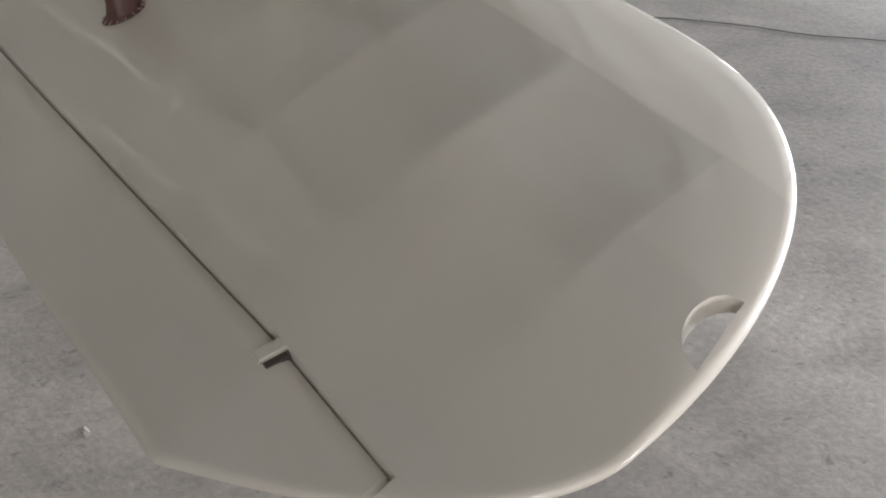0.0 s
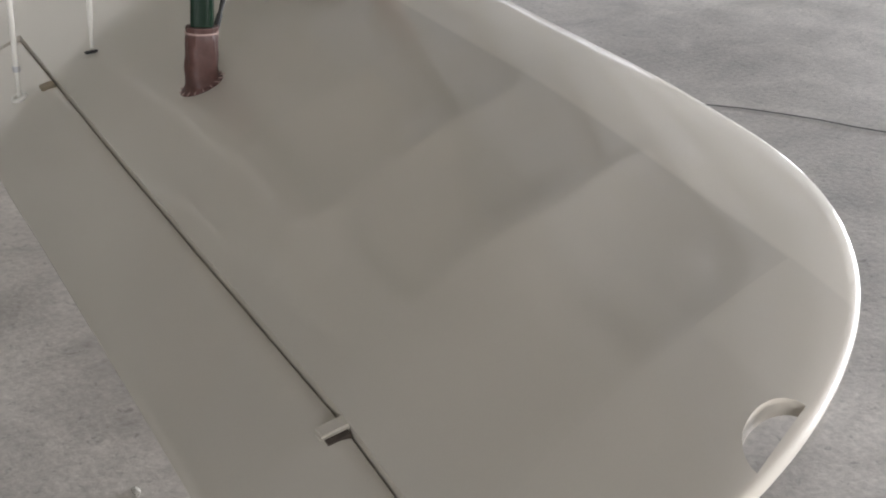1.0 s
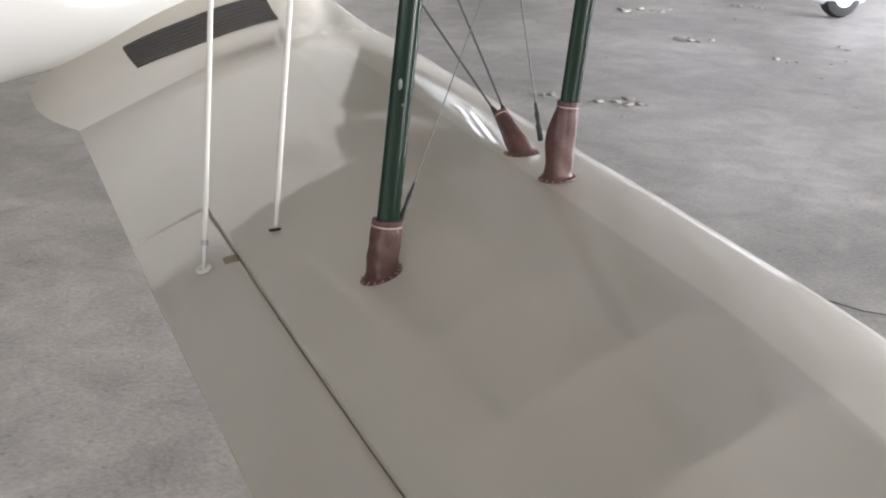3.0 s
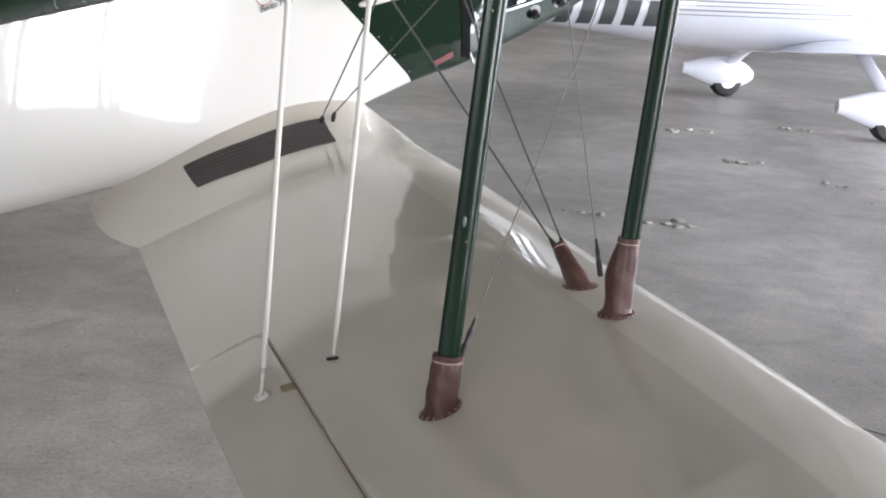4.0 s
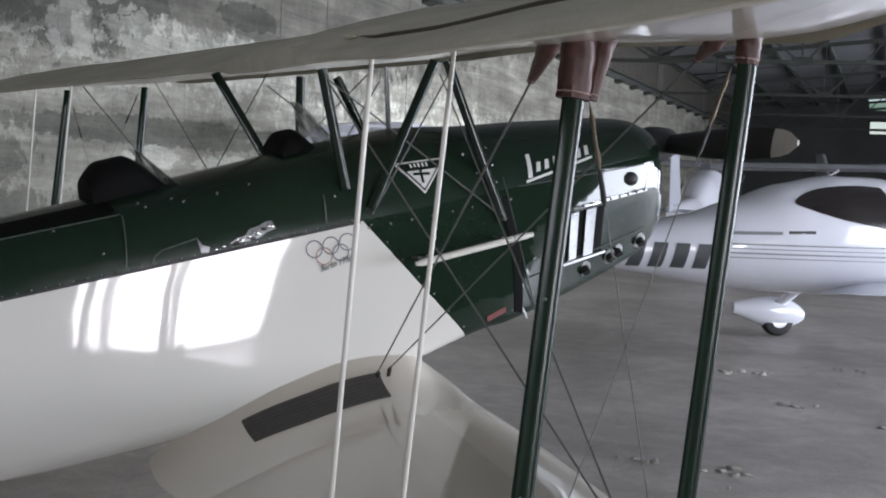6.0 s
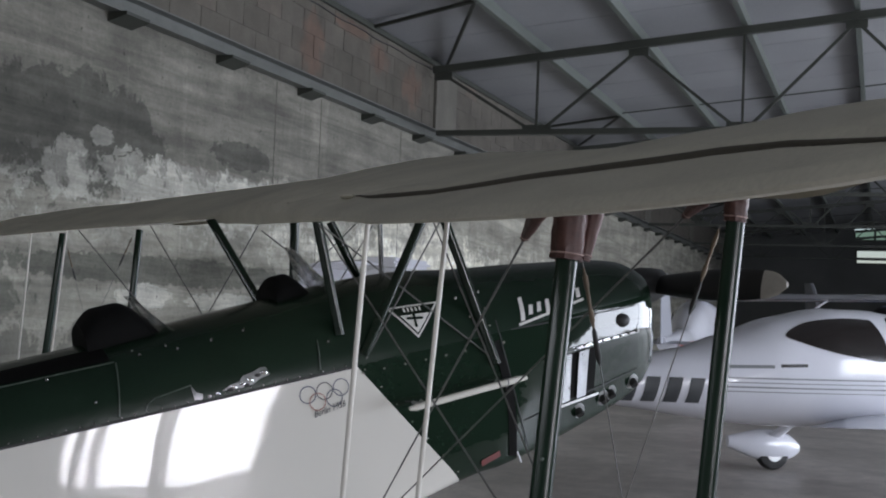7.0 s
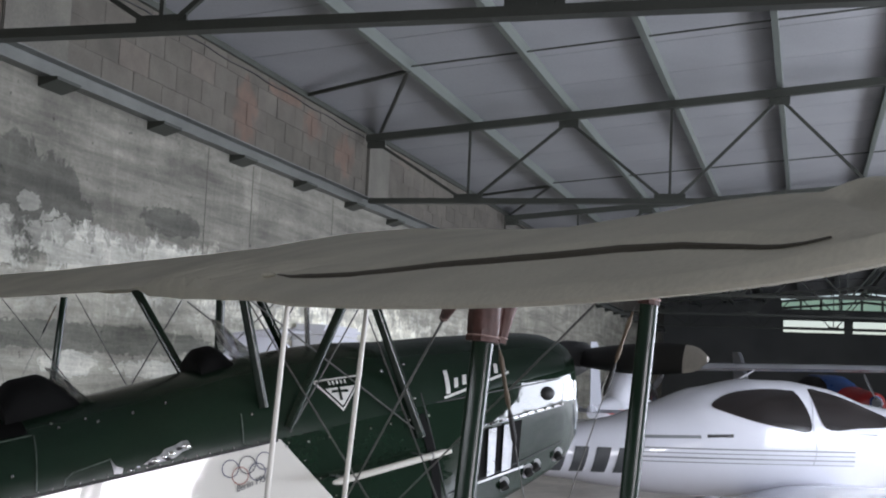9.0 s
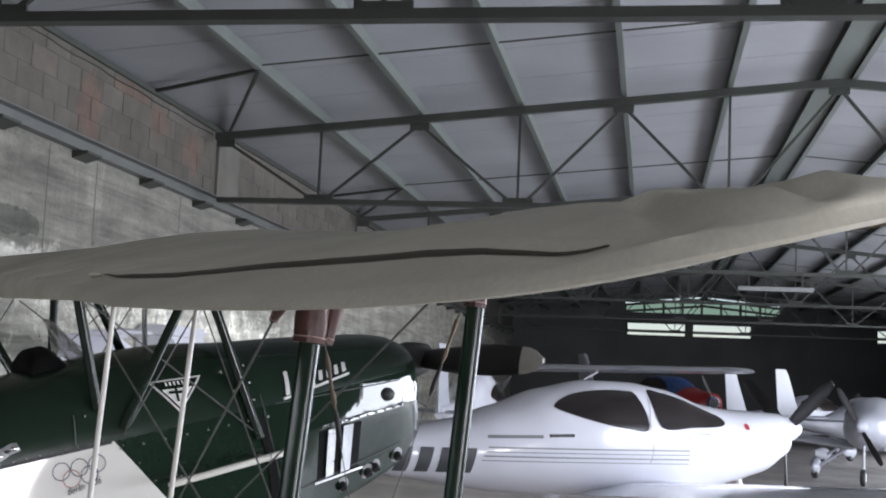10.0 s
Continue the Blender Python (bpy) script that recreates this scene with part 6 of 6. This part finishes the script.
def light_plane(name, at, heading, label, high=True, body=M_SHADEWHITE, tail=M_SHADEWHITE, accent=None, cowl=None, size=1.0, span=5.4):
    """A smaller parked aircraft, seen far off."""
    pl = Plane(at, heading, size)
    t = thing(name, at, label, "airplane")
    st = [(1.9, 1.35, 1.05, 0.14), (1.8, 1.42, 0.92, 0.3), (1.2, 1.48, 0.78, 0.42), (0.7, 1.6 if not high else 1.55, 0.7, 0.5), (0.3, 1.85 if high else 1.78, 0.66, 0.54), (-0.6, 2.0 if high else 1.8, 0.66, 0.52),
          (-1.4, 1.85 if high else 1.5, 0.74, 0.4), (-2.4, 1.45 if high else 1.3, 0.9, 0.24), (-4.6, 1.32, 1.1, 0.08)]
    fu = part("fuselage", ring_mesh([[body_point(pl, st, f, k * math.tau / 20) for k in range(20)] for f in steps(-4.6, 1.9, 0.2)]), body, t, "", smooth=True)
    for sd in (-1, 1):
        part("cabin_window", body_patch(pl, st, [(-1.2, 1.5), (-0.7, 1.72), (0.2, 1.7), (0.62, 1.45), (0.2, 1.38), (-0.7, 1.38)], 0.01, sd), M_DARKPANE, fu, "dark cabin window", smooth=True)
        if high:
            part("wing", plane_wing(pl, (0.55, -1.0, 2.02), (0.45, -0.75, 2.16), 0.1, span, 0.9, sd), body, t, "", smooth=True)
            part("wing_strut", streamline(pl(0.05, sd * 0.5, 0.85), pl(-0.05, sd * 2.4, 2.06), 0.09, 0.04, pl.f), body, t)
        else:
            part("wing", plane_wing(pl, (0.7, -0.7, 0.72), (0.45, -0.45, 1.05), 0.3, span, 1.0, sd), body, t, "", smooth=True)
        part("gear_leg", tube(pl(-0.1, sd * 0.45, 0.75), pl(-0.15, sd * 1.15, 0.25), 0.04), body, t)
        wheel(pl, -0.15, sd * 1.2, 0.2, 0.14, t, M_SHADEWHITE if not high else None)
        part("tailplane", plane_wing(pl, (-3.9, -4.7, 1.2), (-4.2, -4.65, 1.22), 0.03, 1.6, 0.7, sd, 8), tail, t, "", smooth=True)
    part("fin", plane_fin(pl, (-3.7, -4.7), (-4.35, -4.85), 1.2, 2.35, 0.05), tail, t, "", smooth=True)
    part("nose_leg", tube(pl(1.3, 0, 0.85), pl(1.4, 0, 0.2), 0.03), body, t)
    wheel(pl, 1.4, 0, 0.17, 0.11, t)
    hb = pl(1.95, 0, 1.2)
    part("spinner", ring_mesh([[hb + pl.f * d + pl.l * (math.cos(a) * r) + Vector((0, 0, math.sin(a) * r)) for a in (k * math.tau / 14 for k in range(14))] for d, r in ((-0.06, 0.15), (0.1, 0.11), (0.2, 0.03))]), tail, t, "", smooth=True)
    blades(pl, hb, (60, 240), 0.85, t)
    if cowl:
        part("cowl", ring_mesh([[body_point(pl, [(f, t + 0.012, b - 0.012, w + 0.012) for f, t, b, w in st], f, k * math.tau / 20) for k in range(20)] for f in steps(1.0, 1.88, 0.11)]), cowl, fu, "red engine cowl", smooth=True)
    if accent:
        part("side_band", body_patch(pl, st, [(-3.6, 1.22), (-1.0, 1.22), (1.2, 1.2), (1.2, 1.06), (-1.0, 1.02), (-3.6, 1.16)], 0.008, -1), accent, fu, "coloured side band")
        part("side_band", body_patch(pl, st, [(-3.6, 1.22), (-1.0, 1.22), (1.2, 1.2), (1.2, 1.06), (-1.0, 1.02), (-3.6, 1.16)], 0.008, 1), accent, fu, "coloured side band")
    return t


light_plane("high_wing_airplane", tuple(hg(20.3, 1.3)), YAW, "white high-wing airplane with wing struts and a red side band", True, body=M_WHITE, accent=M_RED)
light_plane("red_nose_airplane", tuple(hg(32.0, -2.7)), YAW - 150, "blue airplane with a red cowl and white spinner parked far back", False, body=M_BLUE, cowl=M_RED, size=1.22, span=3.2)
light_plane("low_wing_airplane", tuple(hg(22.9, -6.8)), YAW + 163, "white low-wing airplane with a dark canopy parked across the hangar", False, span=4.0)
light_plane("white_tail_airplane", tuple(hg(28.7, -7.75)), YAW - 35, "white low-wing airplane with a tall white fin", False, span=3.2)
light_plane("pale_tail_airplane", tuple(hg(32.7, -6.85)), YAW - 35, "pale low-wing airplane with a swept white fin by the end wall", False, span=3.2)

# ---- small things on and about the floor ----
rnd = random.Random(4)
bm = bmesh.new()
pts = [Vector((1.45, -1.55, 0.003))]
while pts[-1].y > -9:
    pts.append(pts[-1] + Vector((0.05 + rnd.uniform(-0.02, 0.02), -0.105 + rnd.uniform(-0.02, 0.02), 0)))
ribbon(pts, (0, 0, 1), 0.013, 0.002, bm)
tagged(part("floor_crack", bm, M_WALK), "long dark crack across the concrete floor", "crack", kind="structure")
M_CLOD = material("dry_pale_earth", (0.44, 0.42, 0.38), 0.95, vary=0.2, scale=20, bump=0.004)
bm = bmesh.new()
spots = [(5.42, 4.09), (5.68, 3.9), (6.67, 3.9), (4.85, 1.7), (5.74, 1.94), (2.88, 1.0), (2.59, 1.47), (4.86, 2.64)]
for x, y in spots + [(rnd.uniform(-3, 9), rnd.uniform(-4, 5)) for _ in range(170)]:
    big = (x, y) in spots
    for k in range(rnd.randint(3, 6) if big else 1):
        r = rnd.uniform(0.006, 0.02) * (1.7 if big else 0.55)
        c = Vector((x + rnd.uniform(-0.12, 0.12) * big, y + rnd.uniform(-0.12, 0.12) * big, r * 0.25))
        vs = bmesh.ops.create_icosphere(bm, subdivisions=1, radius=r, matrix=Matrix.Translation(c) @ Matrix.Diagonal((rnd.uniform(0.8, 1.9), rnd.uniform(0.8, 1.9), 0.5, 1)))["verts"]
        for v in vs:
            v.co += Vector((rnd.uniform(-1, 1), rnd.uniform(-1, 1), rnd.uniform(-0.4, 0.4))) * r * 0.25
tagged(part("floor_crumbs", bm, M_CLOD), "scattered crumbs of pale dry earth on the floor", "debris", kind="stuff")

# white cabinet-like box against the long wall, made up for an unidentified pale body
cabinet = thing("storage_cabinet", hg(10.0, B_WALL - 0.24, 0.0), "tall white box standing in for an unidentified white body by the concrete wall", "cabinet")
part("body", block((9.45, 3.5, 0.08), (10.6, B_WALL - 0.012, 2.12), HANGAR, bevel=0.03), M_WHITE, cabinet)
part("plinth", block((9.5, 3.54, 0.0), (10.55, B_WALL - 0.03, 0.09), HANGAR), M_BLACK, cabinet, "dark plinth")
part("top", block((9.43, 3.48, 2.13), (10.62, B_WALL - 0.01, 2.25), HANGAR, bevel=0.045), M_WHITE, cabinet, "white rounded top")
for a0, a1, knob in ((9.48, 10.018, 9.97), (10.03, 10.57, 10.08)):
    leaf = part("door", block((a0, 3.478, 0.12), (a1, 3.502, 2.08), HANGAR, bevel=0.006), M_WHITE, cabinet)
    part("handle", block((knob - 0.012, 3.45, 1.0), (knob + 0.012, 3.48, 1.16), HANGAR, bevel=0.004), M_SILVER, leaf, "small metal handle")

# eave angle, ties and cable along the top of the block wall
bm = block((A_BACK, B_WALL - 0.05, Z_EAVE - 0.09), (A_END, B_WALL + 0.05, Z_EAVE - 0.02), HANGAR)
tagged(part("eave_angle", bm, M_STEELGREEN), "dark steel angle along the eave", "beam", kind="structure")
TIE = 5.5
for k in range(-1, 6):
    a = FIRST + SPACING * k + TIE
    for along in (0.8, 3.45):
        p = hg(a + along, B_WALL - 0.04, Z_EAVE - 0.04)
        q = hg(a, NODES[1], roof_z(NODES[1]) - 0.14)
        tagged(part("eave_tie", tube(p, q, 0.026, n=6), M_STEELGREEN), "dark steel tie from the eave to the first purlin", "tie", "eave ties", kind="structure")
for k in range(0, 6):
    a = FIRST + SPACING * k
    bm = block((a + 0.32, B_WALL - 0.05, 4.145), (a + 1.2, B_WALL + 0.1, Z_EAVE - 0.1), HANGAR, bevel=0.01)
    tagged(part("pilaster", bm, M_PILASTER), "pale concrete pilaster under the truss end", "pilaster", "pilasters", kind="structure")
tagged(part("wall_board", block((1.7, B_WALL - 0.045, 4.15), (FIRST + 0.3, B_WALL + 0.02, Z_EAVE - 0.1), HANGAR, bevel=0.004), M_BOARD), "dark brown board panel fixed above the rail on the wall", "board", kind="structure")
cable = []
for k in range(40):
    a = 2.0 + 0.3 * k
    cable.append(hg(a, B_WALL - 0.02, Z_EAVE - 0.14 - 0.03 * abs(math.sin(k * 0.8))))
tagged(part("wall_cable", bent_tube(cable, 0.008, 6), M_BLACK), "black cable slung along the top of the wall", "cable")
M_GREYLAMP = material("grey_lamp_enamel", (0.22, 0.225, 0.22), 0.5, vary=0.15)
tagged(part("tube_lamp", block((19.64, -5.16, 3.72), (19.76, -3.74, 3.80), HANGAR, bevel=0.01), M_GREYLAMP), "long unlit fluorescent lamp fitting below the trusses", "lamp")
for b in (-4.95, -3.95):
    tagged(part("lamp_hanger", tube(hg(19.7, b, 3.8), hg(19.7, b, Z_BOT), 0.012, n=6), M_STEELGREEN), "thin hanger rod of the lamp fitting", "hanger")

# sag rods between the purlins, halfway along each bay
for k in range(-1, 6):
    a = FIRST + SPACING * k + TIE
    for b0, b1 in ((NODES[1], B_RIDGE), (B_RIDGE, B_FAR + 0.3)):
        bm = tube(hg(a, b0, roof_z(b0) - 0.09), hg(a, b1, roof_z(b1) - 0.09), 0.011, n=6)
        tagged(part("sag_rod", bm, M_STEELGREEN), "thin dark steel rod tying the purlins together", "rod", "sag rods", kind="structure")
# formwork joints of the cast wall
for a, z0, z1 in ((8.15, 0.0, 3.96), (7.06, 2.7, 3.96), (1.6, 0.0, 3.96), (10.6, 0.0, 3.96)):
    part("formwork_joint", block((a - 0.006, B_WALL - 0.003, z0), (a + 0.006, B_WALL + 0.01, z1), HANGAR), M_BLOCKMORTAR, wall_cast)

# ---- hollow blocks above the concrete wall ----
L_B, H_B = 0.53, 0.25


def block_mesh():
    bmx = block((0.0028, -0.07, 0.002), (L_B - 0.0028, 0.05, H_B - 0.002), bevel=0.003)
    me = bpy.data.meshes.new("hollow_block")
    bmesh.ops.recalc_face_normals(bmx, faces=bmx.faces[:])
    bmx.to_mesh(me)
    bmx.free()
    me.materials.append(M_BLOCK)
    return me


shared = block_mesh()
rest = bmesh.new()
for row in range(4):
    z = 4.13 + H_B * row
    a = -3.0 - (L_B / 2) * (row % 2)
    while a < 40:
        jit = rnd.uniform(-0.003, 0.002)
        m = HANGAR @ Matrix.Translation((a, B_WALL + 0.06 + jit, z)) @ Matrix.Rotation(rnd.uniform(-0.006, 0.006), 4, "Y")
        if 0.5 < a < 19:
            ob = new("hollow_block", shared)
            ob.parent = wall_blocks
            ob.matrix_basis = m
        else:
            block((0.0028, -0.07, 0.002), (L_B - 0.0028, 0.05, H_B - 0.002), m, rest)
        a += L_B
tagged(part("far_blocks", rest, M_BLOCK, wall_blocks), kind="stuff")
